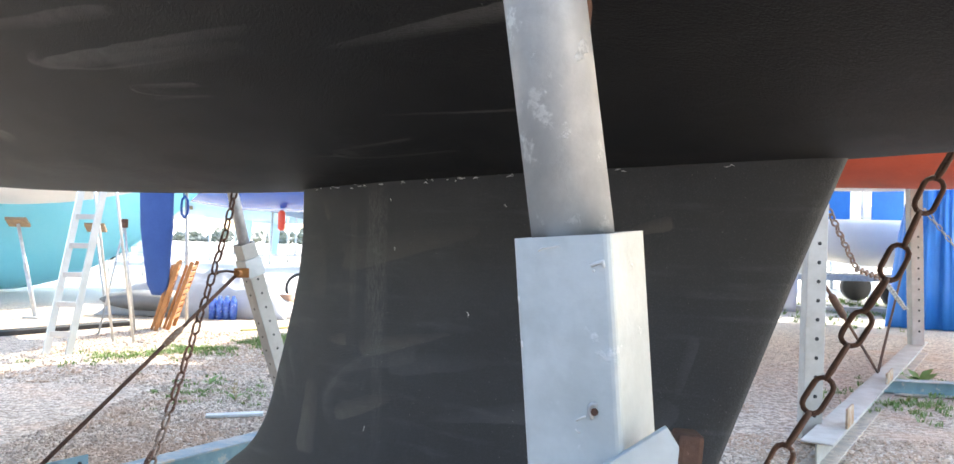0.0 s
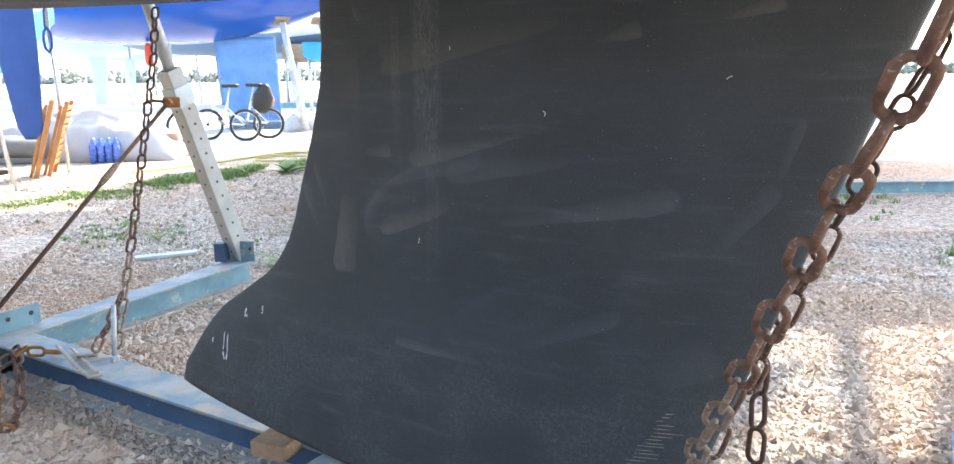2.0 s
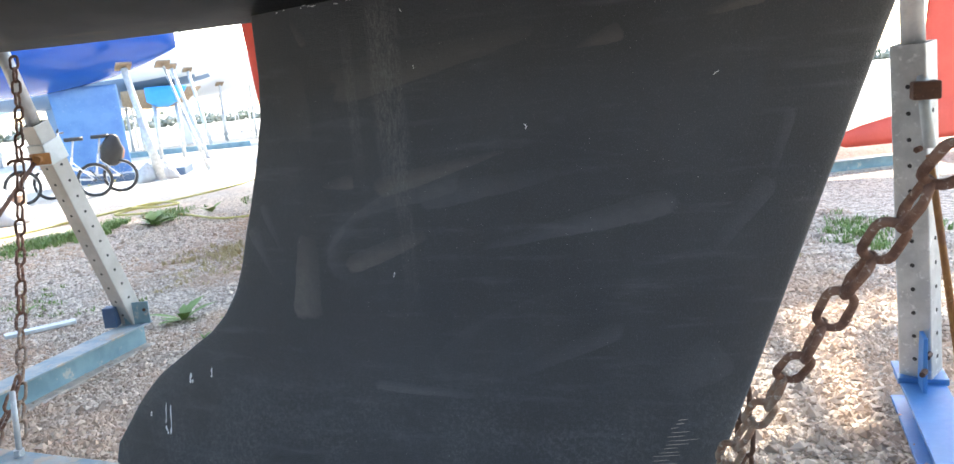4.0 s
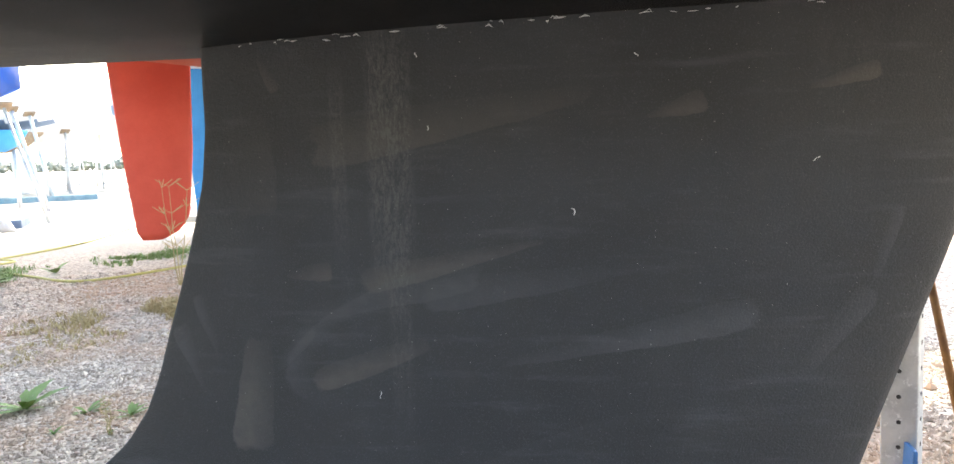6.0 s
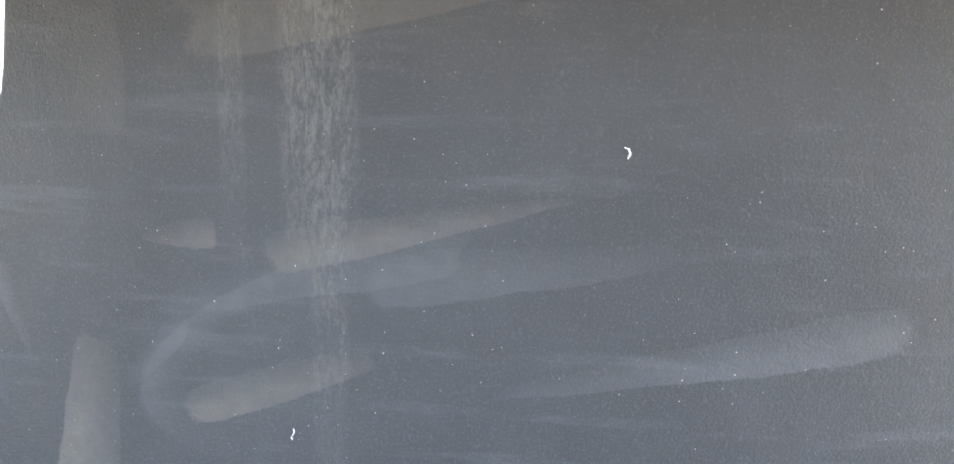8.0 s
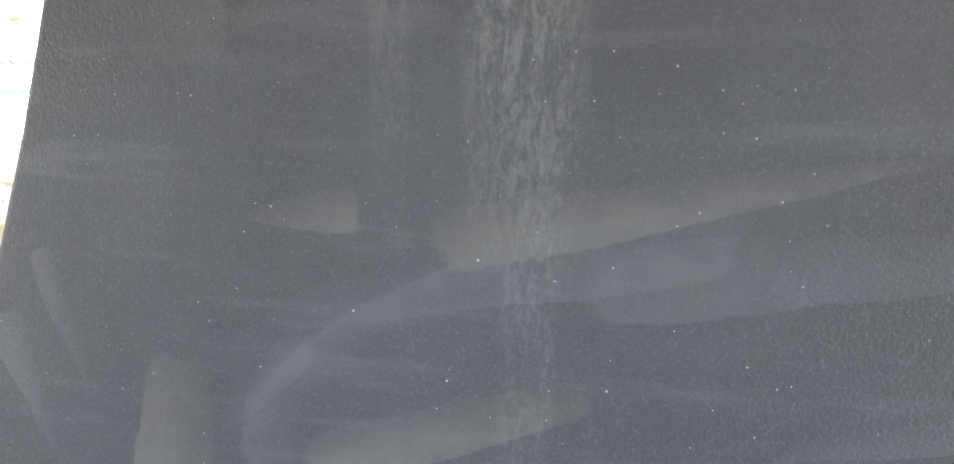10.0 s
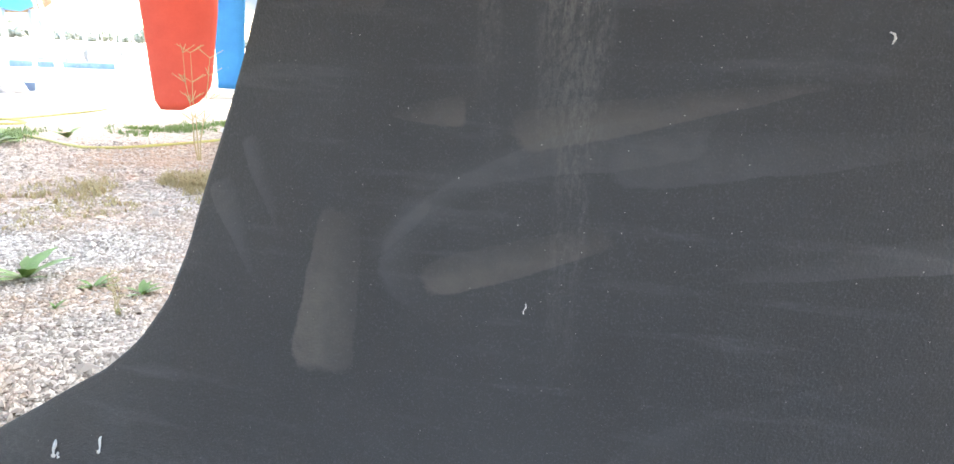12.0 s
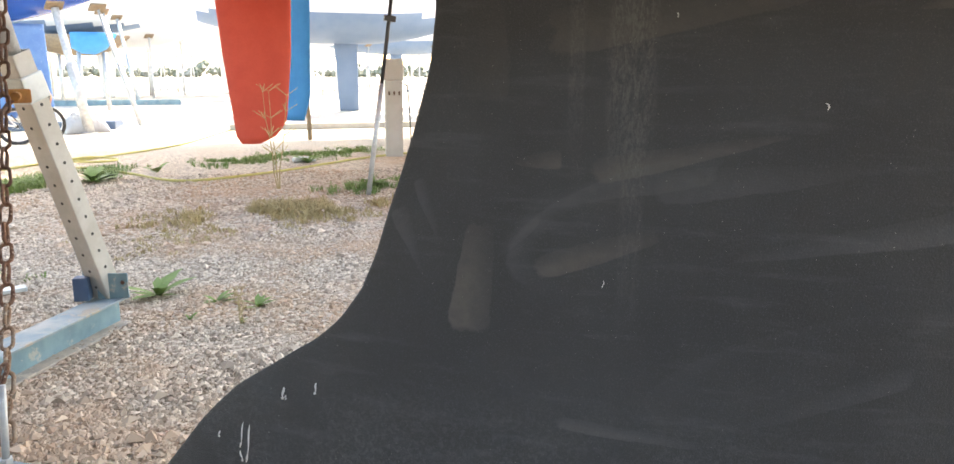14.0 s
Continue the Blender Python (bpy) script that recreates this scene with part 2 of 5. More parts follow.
# ---- mesh helpers ----
def part(name, bm, material, parent=None, label="", smooth=False, m=None):
    """Links a bmesh as one mesh object, under a thing or a part."""
    me = bpy.data.meshes.new(name)
    bm.normal_update()
    bm.to_mesh(me)
    bm.free()
    for mt in material if isinstance(material, (list, tuple)) else (material,):
        me.materials.append(mt)
    if smooth:
        for p in me.polygons:
            p.use_smooth = True
    ob = new(name, me)
    if m is not None:
        ob.matrix_basis = m
    if parent is not None:
        ob.parent = parent
    if label:
        ob["label"] = label
    return ob


def thing(name, m, label, category, group="", kind=""):
    ob = new(name)
    ob.empty_display_size = 0.1
    ob.matrix_basis = m
    return tagged(ob, label, category, group, kind)


def box(bm, size, m=None, bevel=0.0):
    m = m if m is not None else Matrix()
    r = bmesh.ops.create_cube(bm, size=1.0, matrix=m @ Matrix.Diagonal((*size, 1)))
    if bevel:
        edges = list({e for v in r["verts"] for e in v.link_edges})
        bmesh.ops.bevel(bm, geom=edges, offset=bevel, segments=2, affect="EDGES", profile=0.6)
    return bm


def boxes(*specs):
    bm = bmesh.new()
    for size, m, bev in specs:
        box(bm, size, m, bev)
    return bm


def along(a, b, roll_to=(0, 0, 1)):
    """A pose at the middle of a to b whose z axis runs from a to b."""
    a, b = Vector(a), Vector(b)
    z = (b - a).normalized()
    x = Vector(roll_to).cross(z)
    if x.length < 1e-3:
        x = Vector((1, 0, 0)).cross(z) if abs(z.x) < 0.9 else Vector((0, 1, 0)).cross(z)
    x.normalize()
    y = z.cross(x)
    rot = Matrix((x, y, z)).transposed().to_4x4()
    return Matrix.Translation((a + b) / 2) @ rot, (b - a).length


def tube(bm, pts, radius, sides=12, caps=True):
    """A round bar along a line of points; radius may be a list."""
    pts = [Vector(p) for p in pts]
    radii = radius if isinstance(radius, (list, tuple)) else [radius] * len(pts)
    rings = []
    ref = None
    for i, p in enumerate(pts):
        t = (pts[min(i + 1, len(pts) - 1)] - pts[max(i - 1, 0)]).normalized()
        if ref is None:
            ref = t.orthogonal().normalized()
        ref = (ref - t * ref.dot(t)).normalized()
        side = t.cross(ref)
        rings.append([bm.verts.new(p + (ref * math.cos(a) + side * math.sin(a)) * radii[i]) for a in (2 * math.pi * k / sides for k in range(sides))])
    for r0, r1 in zip(rings, rings[1:]):
        for k in range(sides):
            bm.faces.new((r0[k], r0[(k + 1) % sides], r1[(k + 1) % sides], r1[k]))
    if caps:
        bm.faces.new(list(reversed(rings[0])))
        bm.faces.new(rings[-1])
    return bm


def bar(a, b, radius, sides=12):
    return tube(bmesh.new(), [a, b], radius, sides)


def link_mesh(name, length, width, wire, material, rough=0.0, seed=0):
    """One welded chain link, long axis z, flat in x-z, centred."""
    rnd = random.Random(seed)
    bm = bmesh.new()
    r, h = width / 2 - wire, length / 2 - width / 2
    path = []
    for k in range(7):
        a = math.pi * k / 6
        path.append(Vector((r * math.cos(a), 0, h + r * math.sin(a))))
    for k in range(7):
        a = math.pi + math.pi * k / 6
        path.append(Vector((r * math.cos(a), 0, -h + r * math.sin(a))))
    rings, n = [], len(path)
    for i, p in enumerate(path):
        t = (path[(i + 1) % n] - path[i - 1]).normalized()
        side = Vector((0, 1, 0))
        out = t.cross(side)
        rr = wire * (1 + rough * rnd.uniform(-1, 1))
        rings.append([bm.verts.new(p + (side * math.cos(a) + out * math.sin(a)) * rr) for a in (2 * math.pi * k / 8 for k in range(8))])
    for i in range(n):
        r0, r1 = rings[i], rings[(i + 1) % n]
        for k in range(8):
            bm.faces.new((r0[k], r1[k], r1[(k + 1) % 8], r0[(k + 1) % 8]))
    bmesh.ops.recalc_face_normals(bm, faces=bm.faces)
    me = bpy.data.meshes.new(name)
    bm.to_mesh(me)
    bm.free()
    me.materials.append(material)
    for p in me.polygons:
        p.use_smooth = True
    return me


def chain(label, pts, length, width, wire, materials, seed=1, twist=0.0, group=""):
    """A hanging chain: links of their own along a line of points."""
    rnd = random.Random(seed)
    pts = [Vector(p) for p in pts]
    owner = thing("chain", Matrix.Translation(pts[-1]), label, "chain", group)
    meshes = [link_mesh("link", length, width, wire, mt, 0.10, k) for k, mt in enumerate(materials)]
    seg = [(b - a).length for a, b in zip(pts, pts[1:])]
    total, pitch = sum(seg), length - 2.05 * wire * 1.0
    count = int(total / pitch)
    for i in range(count):
        d = (i + 0.5) * pitch
        k = 0
        while k < len(seg) - 1 and d > seg[k]:
            d -= seg[k]
            k += 1
        p = pts[k].lerp(pts[k + 1], d / seg[k])
        m, _ = along(pts[k], pts[k + 1])
        turn = 90.0 * (i % 2) + twist + rnd.uniform(-9, 9)
        m = Matrix.Translation(p) @ m.to_3x3().to_4x4() @ pose(0, 0, 0, rnd.uniform(-4, 4), rnd.uniform(-4, 4), turn)
        ob = new("link", meshes[min(len(meshes) - 1, int(len(meshes) * i / count))])
        ob.parent = owner
        ob.matrix_basis = owner.matrix_basis.inverted() @ m
    return owner


def i_beam(a, b, height, width, web=0.009, flange=0.011):
    """A rolled I-section lying from a to b, its underside at the points' height."""
    a, b = Vector(a), Vector(b)
    d = (b - a)
    ang = math.degrees(math.atan2(d.y, d.x))
    length, mid = d.length, (a + b) / 2
    m = pose(mid.x, mid.y, 0, 0, 0, ang)
    top = box(bmesh.new(), (length, width, flange), m @ Matrix.Translation((0, 0, a.z + height - flange / 2)), 0.003)
    low = box(bmesh.new(), (length, web, height - 2 * flange), m @ Matrix.Translation((0, 0, a.z + height / 2)))
    foot = box(bmesh.new(), (length, width, flange), m @ Matrix.Translation((0, 0, a.z + flange / 2)), 0.003)
    return top, low, foot


def square_tube(a, b, size, bevel=0.006, roll_to=(0, 0, 1), wall=0.005):
    """A hollow square section from a to b."""
    m, length = along(a, b, roll_to)
    bm = bmesh.new()
    s, r = size / 2, bevel
    outline = []
    for cx, cy, a0 in ((s - r, s - r, 0), (-s + r, s - r, 90), (-s + r, -s + r, 180), (s - r, -s + r, 270)):
        for k in range(4):
            t = radians(a0 + 30 * k)
            outline.append((cx + r * math.cos(t), cy + r * math.sin(t)))
    inner = [(x * (1 - 2 * wall / size), y * (1 - 2 * wall / size)) for x, y in outline]
    rows = [[bm.verts.new(m @ Vector((x, y, z))) for x, y in ring] for ring, z in ((inner, -length / 2), (outline, -length / 2), (outline, length / 2), (inner, length / 2), (inner, length / 2 - 0.06))]
    n = len(outline)
    for r0, r1 in zip(rows, rows[1:]):
        for k in range(n):
            bm.faces.new((r0[k], r0[(k + 1) % n], r1[(k + 1) % n], r1[k]))
    bm.faces.new(rows[-1])
    bmesh.ops.recalc_face_normals(bm, faces=bm.faces)
    return bm


def loft(sections, close_ends=True):
    """A closed skin over rings of equal count."""
    bm = bmesh.new()
    rings = [[bm.verts.new(p) for p in s] for s in sections]
    n = len(rings[0])
    for r0, r1 in zip(rings, rings[1:]):
        for k in range(n):
            bm.faces.new((r0[k], r0[(k + 1) % n], r1[(k + 1) % n], r1[k]))
    if close_ends:
        bm.faces.new(list(reversed(rings[0])))
        bm.faces.new(rings[-1])
    bmesh.ops.remove_doubles(bm, verts=bm.verts, dist=1e-4)
    bmesh.ops.recalc_face_normals(bm, faces=bm.faces)
    return bm


def interp(x, table):
    if x <= table[0][0]:
        return table[0][1]
    for (x0, y0), (x1, y1) in zip(table, table[1:]):
        if x <= x1:
            return y0 + (y1 - y0) * (x - x0) / (x1 - x0)
    return table[-1][1]


def fin(trail, lead, half, z_low, z_top, steps=40, around=14, round_tip=0.03):
    """A keel or rudder blade: foil sections between a trailing and a leading edge, given over height; half(z, s) is the half thickness."""
    sections = []
    for i in range(steps + 1):
        z = z_low + (z_top - z_low) * (i / steps)
        x0, x1 = interp(z, trail), interp(z, lead)
        ring = []
        for side in (-1, 1):
            for k in range(around):
                s = k / around if side < 0 else 1 - k / around
                s = 0.5 - 0.5 * math.cos(math.pi * s)
                ring.append(Vector((x0 + (x1 - x0) * s, side * half(z, s), z)))
        sections.append(ring)
    return loft(sections)


# ---- ground ----
def ground_sheet():
    bm = bmesh.new()
    xs = [-2500, -400, -90, -40, -20, -12] + [-8 + 0.2 * k for k in range(71)] + [10, 16, 26, 50, 120, 500, 2500]
    ys = [-2500, -300, -60, -15, -5, -2] + [-1 + 0.2 * k for k in range(66)] + [14, 17, 22, 30, 45, 80, 200, 700, 2500]
    grid = [[bm.verts.new((x, y, 0.012 * noise.noise((x * 1.3, y * 1.3, 0)) + 0.006 * noise.noise((x * 4, y * 4, 3)) if abs(x) < 9 and -3 < y < 13 else 0.0)) for x in xs] for y in ys]
    for r0, r1 in zip(grid, grid[1:]):
        for k in range(len(xs) - 1):
            bm.faces.new((r0[k], r0[k + 1], r1[k + 1], r1[k]))
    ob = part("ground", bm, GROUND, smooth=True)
    return tagged(ob, "pale pinkish gravel and dirt boatyard ground with sparse weeds", "ground", kind="structure")


ground_sheet()

# ---- the dark yacht above and before the camera ----
BOAT = pose(-0.574, 2.453, 0, 0, 0, -35.5)
yacht = thing("sailing_yacht", BOAT, "sailing yacht with matt black hull and fin keel in a cradle", "sailboat")


WARM, COOL = (0.128, 0.123, 0.114), (0.114, 0.120, 0.125)


def scuffed_paint(name, base, blotch, scuffs, runs, speck=0.0, upright=True, gloss=0.5, rings=()):
    """Matt bottom paint; scuffs: centre, half sizes, turn in degrees on the flat side, strength, tone, wedge; runs: dried water runs."""
    m, nt, b = nodes_of(name)
    c = obj_coords(nt)
    wob = add(nt, "TexNoise", Vector=c, Scale=9.0, Detail=5.0, Roughness=0.65)
    shift = add(nt, "VectorMath", i0=wob.outputs["Color"], i1=(0.5, 0.5, 0.5))
    shift.operation = "SUBTRACT"
    warp = add(nt, "VectorMath", i0=shift.outputs[0], i1=(0.014, 0.014, 0.014), i2=c)
    warp.operation = "MULTIPLY_ADD"
    tone = ramp(nt, noisy(nt, 2.3, 5.0, 0.6, c), 0.3, 0.75)
    col = blend(nt, tone, base, blotch)
    brushed = noisy(nt, 6.0, 5.0, 0.6, add(nt, "Mapping", Vector=c, Rotation=(0, radians(-14), 0), Scale=(0.8, 1.0, 6.0)).outputs[0])
    col = blend(nt, maths(nt, "MULTIPLY", ramp(nt, brushed, 0.52, 0.78), 0.35), col, tuple(x * 1.9 for x in blotch))
    grain = noisy(nt, 150.0, 4.0, 0.7, c)
    col = blend(nt, maths(nt, "MULTIPLY", ramp(nt, noisy(nt, 420.0, 3.0, 0.7, c), 0.5, 0.75), 0.24), col, tuple(x * 2.8 for x in blotch))
    total = None
    edge = noisy(nt, 38.0, 4.0, 0.7, c)
    for x, z, hx, hz, turn, strength, tint, wedge in scuffs:
        flat = (x, 0, z) if upright else (x, z, 0)
        ends = 8.0 if turn > 80 else 4.5
        mp = add(nt, "Mapping", Vector=warp.outputs[0], Location=flat, Rotation=(0, radians(turn), 0) if upright else (0, 0, radians(turn)))
        mp.vector_type = "TEXTURE"
        q = add(nt, "SeparateXYZ", Vector=mp.outputs[0])
        px = maths(nt, "DIVIDE", q.outputs[0], hx)
        grow = maths(nt, "MAXIMUM", maths(nt, "MULTIPLY_ADD", px, wedge, 1.0), 0.12)
        pz = maths(nt, "DIVIDE", q.outputs[2 if upright else 1], maths(nt, "MULTIPLY", grow, hz))
        far = maths(nt, "POWER", maths(nt, "ADD", maths(nt, "POWER", maths(nt, "ABSOLUTE", px), ends), maths(nt, "POWER", maths(nt, "ABSOLUTE", pz), ends)), 1.0 / ends)
        far = maths(nt, "ADD", far, maths(nt, "MULTIPLY_ADD", edge, 0.36, -0.18))
        mask = maths(nt, "SUBTRACT", 1.0, ramp(nt, far, 0.92, 1.02))
        mask = maths(nt, "MULTIPLY", mask, maths(nt, "SUBTRACT", 1.0, maths(nt, "MULTIPLY", ramp(nt, pz, -0.5, 1.05), 0.7)))
        fade = ramp(nt, maths(nt, "MULTIPLY", px, 1.0 if wedge >= 0 else -1.0), -1.3, 0.5)
        mask = maths(nt, "MULTIPLY", maths(nt, "MULTIPLY", mask, strength), maths(nt, "MULTIPLY_ADD", fade, 0.75, 0.25))
        mask = maths(nt, "MULTIPLY", mask, maths(nt, "MULTIPLY_ADD", edge, 1.3, 0.25), clamp=True)
        col = blend(nt, mask, col, tint)
        total = mask if total is None else maths(nt, "MAXIMUM", total, mask)
    for x, z, hx, hz, turn, strength, tint, width in rings:
        mp = add(nt, "Mapping", Vector=warp.outputs[0], Location=(x, 0, z) if upright else (x, z, 0), Rotation=(0, radians(turn), 0) if upright else (0, 0, radians(turn)))
        mp.vector_type = "TEXTURE"
        q = add(nt, "SeparateXYZ", Vector=mp.outputs[0])
        px, pz = maths(nt, "DIVIDE", q.outputs[0], hx), maths(nt, "DIVIDE", q.outputs[2 if upright else 1], hz)
        far = maths(nt, "POWER", maths(nt, "ADD", maths(nt, "MULTIPLY", px, px), maths(nt, "MULTIPLY", pz, pz)), 0.5)
        far = maths(nt, "ADD", far, maths(nt, "MULTIPLY_ADD", edge, 0.08, -0.04))
        rim = maths(nt, "MULTIPLY", ramp(nt, far, 1.0 - width, 0.985), maths(nt, "SUBTRACT", 1.0, ramp(nt, far, 0.985, 1.02)))
        rim = maths(nt, "MULTIPLY", rim, maths(nt, "SUBTRACT", 1.0, maths(nt, "MULTIPLY", ramp(nt, px, -0.3, 0.6), 1.0)))
        rim = maths(nt, "MULTIPLY", rim, ramp(nt, pz, -0.75, 0.15))
        col = blend(nt, maths(nt, "MULTIPLY", maths(nt, "MULTIPLY", rim, strength), maths(nt, "MULTIPLY_ADD", edge, 1.4, 0.2), clamp=True), col, tint)
    streaks = maths(nt, "MULTIPLY_ADD", noisy(nt, 60.0, 6.0, 0.75, add(nt, "Mapping", Vector=c, Scale=(2.4, 1.0, 0.45)).outputs[0], 0.8), 0.55, maths(nt, "MULTIPLY", noisy(nt, 230.0, 4.0, 0.7, add(nt, "Mapping", Vector=c, Scale=(1.0, 1.0, 0.55)).outputs[0], 0.8), 0.45))
    sep = add(nt, "SeparateXYZ", Vector=warp.outputs[0])
    for x, hw, z0, z1, strength in runs:
        across = maths(nt, "SUBTRACT", 1.0, ramp(nt, maths(nt, "ABSOLUTE", maths(nt, "SUBTRACT", sep.outputs[0], x)), hw * 0.6, hw * 1.15))
        down = maths(nt, "MULTIPLY", ramp(nt, sep.outputs[2], z0, z0 + 0.25), maths(nt, "SUBTRACT", 1.0, ramp(nt, sep.outputs[2], z1 - 0.05, z1 + 0.05)))
        mask = maths(nt, "MULTIPLY", maths(nt, "MULTIPLY", across, down), ramp(nt, streaks, 0.40, 0.66))
        col = blend(nt, maths(nt, "MULTIPLY", mask, strength), col, (0.24, 0.24, 0.23))
    if speck:
        v = add(nt, "TexVoronoi", Vector=c, Scale=105.0)
        dots = maths(nt, "MULTIPLY", maths(nt, "LESS_THAN", v.outputs["Distance"], maths(nt, "MULTIPLY_ADD", noisy(nt, 40.0, 2.0, 0.5, c), 0.16, -0.01)), ramp(nt, noisy(nt, 3.0, 3.0, 0.6, c), 0.40, 0.65))
        pick = maths(nt, "GREATER_THAN", add(nt, "SeparateColor", Color=v.outputs["Color"]).outputs[0], 0.60)
        col = blend(nt, maths(nt, "MULTIPLY", maths(nt, "MULTIPLY", dots, pick), speck), col, (0.42, 0.42, 0.40))
    height = maths(nt, "ADD", maths(nt, "MULTIPLY", grain, 0.7), noisy(nt, 330.0, 3.0, 0.6, c))
    if upright:
        # the foot of the fin is rough with pits and pale flecks; their paleness partly stands in for sky light
        low = add(nt, "SeparateXYZ", Vector=warp.outputs[0]).outputs[2]
        lit_worn_foot = maths(nt, "MULTIPLY", maths(nt, "SUBTRACT", 1.0, ramp(nt, low, 0.38, 0.62)), ramp(nt, noisy(nt, 4.5, 4.0, 0.6, c), 0.32, 0.62))
        pits = noisy(nt, 120.0, 6.0, 0.75, c, 0.5)
        col = blend(nt, maths(nt, "MULTIPLY", maths(nt, "MULTIPLY", ramp(nt, pits, 0.46, 0.62), lit_worn_foot), 0.8), col, COOL)
        flecks = ramp(nt, noisy(nt, 210.0, 3.0, 0.6, c), 0.70, 0.76)
        col = blend(nt, maths(nt, "MULTIPLY", flecks, lit_worn_foot), col, (0.36, 0.36, 0.35))
        height = maths(nt, "ADD", height, maths(nt, "MULTIPLY", maths(nt, "MULTIPLY", pits, lit_worn_foot), 1.6))
    nt.links.new(col, b.inputs["Base Color"])
    rough = maths(nt, "MULTIPLY_ADD", noisy(nt, 5.0, 4.0, 0.6, c), 0.16, 0.46 if upright else 0.42)
    nt.links.new(rough, b.inputs["Roughness"])
    b.inputs["Specular IOR Level"].default_value = gloss
    bump(nt, b, height, 0.75, 0.0022)
    return m


KEEL_SCUFFS = [
    (0.42, 1.200, 0.23, 0.030, -9, 0.55, WARM, -0.5), (0.76, 1.206, 0.044, 0.012, -14, 0.7, WARM, 0.8),
    (0.42, 0.980, 0.15, 0.015, -13, 0.75, WARM, -0.7), (0.28, 0.815, 0.105, 0.020, -20, 0.8, WARM, -0.2),
    (0.69, 0.860, 0.20, 0.019, -12, 0.62, COOL, 0.6), (0.074, 0.757, 0.098, 0.034, 96, 0.9, WARM, 0.24),
    (0.183, 0.962, 0.042, 0.012, -5, 0.6, WARM, 0.6), (-0.048, 0.815, 0.058, 0.013, 68, 0.5, COOL, -0.7),
    (-0.012, 0.870, 0.055, 0.009, 70, 0.45, COOL, -0.6), (0.150, 0.838, 0.050, 0.012, -48, 0.4, COOL, 0.3),
    (0.31, 0.925, 0.16, 0.020, -13, 0.45, COOL, 0.3), (0.52, 0.945, 0.15, 0.022, -8, 0.45, COOL, -0.4),
    (0.345, 0.513, 0.115, 0.011, 4, 0.85, COOL, -0.2), (0.655, 0.600, 0.13, 0.016, -24, 0.32, COOL, 0.4),
    (0.998, 1.242, 0.052, 0.010, -14, 0.9, WARM, 0.6), (1.068, 0.998, 0.056, 0.010, -72, 0.45, COOL, 0.2),
    (0.125, 1.282, 0.032, 0.009, 62, 0.45, WARM, 0.5), (0.085, 1.14, 0.045, 0.085, -6, 0.25, WARM, 0.0),
    (0.90, 0.56, 0.07, 0.04, -30, 0.35, COOL, 0.3), (0.995, 0.862, 0.085, 0.018, -52, 0.38, COOL, 0.3),
]
KEEL_RINGS = [(0.40, 0.865, 0.28, 0.105, -17, 0.42, COOL, 0.22), (0.66, 0.64, 0.30, 0.09, -16, 0.12, COOL, 0.3)]
KEEL_RUNS = [(0.328, 0.038, 0.86, 1.33, 0.46), (0.242, 0.014, 0.90, 1.26, 0.28), (0.335, 0.020, 0.62, 1.0, 0.20), (1.0, 0.05, 1.05, 1.33, 0.08)]
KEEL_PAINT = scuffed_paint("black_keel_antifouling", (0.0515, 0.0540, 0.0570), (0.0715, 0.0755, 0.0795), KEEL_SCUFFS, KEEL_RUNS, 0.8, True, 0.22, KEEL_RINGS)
PALE = (0.105, 0.102, 0.096)
HULL_SCUFFS_BOUNCE = [
    (0.54, -0.722, 0.27, 0.016, 5, 0.9, PALE, -0.3), (0.60, -0.690, 0.16, 0.022, 6, 0.45, PALE, -0.3), (0.47, -0.640, 0.085, 0.007, 12, 0.6, PALE, 0.3), (0.46, -0.605, 0.08, 0.004, 8, 0.5, PALE, 0.2),
    (0.91, -0.428, 0.13, 0.004, 12, 0.8, PALE, 0.3), (1.05, -0.622, 0.17, 0.012, 3, 0.7, PALE, 0.5), (0.49, -0.31, 0.045, 0.006, 10, 0.6, PALE, 0.3),
    (0.64, -0.345, 0.12, 0.007, -4, 0.55, PALE, 0.2), (0.66, -0.275, 0.13, 0.006, 4, 0.5, PALE, 0.2), (0.55, -0.31, 0.02, 0.03, 20, 0.4, PALE, 0.0), (0.40, -0.82, 0.22, 0.012, 8, 0.6, PALE, 0.4),
    # Brown at -1.10 is a stain; at -0.45, warm ground bounce painted on.
    (-0.36, -0.592, 0.06, 0.018, -20, 0.7, PALE, 0.5), (-1.10, -0.08, 0.20, 0.03, 10, 0.6, (0.12, 0.085, 0.06), 0.3), (-0.45, -0.06, 0.12, 0.03, 5, 0.4, (0.12, 0.085, 0.06), 0.3),
]
HULL_RINGS = [(0.65, -0.31, 0.14, 0.042, 0, 0.8, PALE, 0.12), (0.48, -0.630, 0.10, 0.024, 10, 0.7, PALE, 0.14), (0.54, -0.735, 0.29, 0.045, 5, 0.6, PALE, 0.16)]
# Base far below the keel's, putting some of the underside's shade into the paint.
HULL_PAINT = scuffed_paint("shade_black_hull_antifouling", (0.013, 0.013, 0.0135), (0.019, 0.0185, 0.018), HULL_SCUFFS_BOUNCE, [], 0.5, False, 0.14, HULL_RINGS)
TOPSIDE = worn("white_topside", (0.74, 0.75, 0.76), (0.68, 0.69, 0.70), (0.62, 0.62, 0.61), 0.3, 0.0, 2, 40, 0.5, 0.0002, 0.7)


def keel_line(u):
    """Height of the hull's underside on its middle line."""
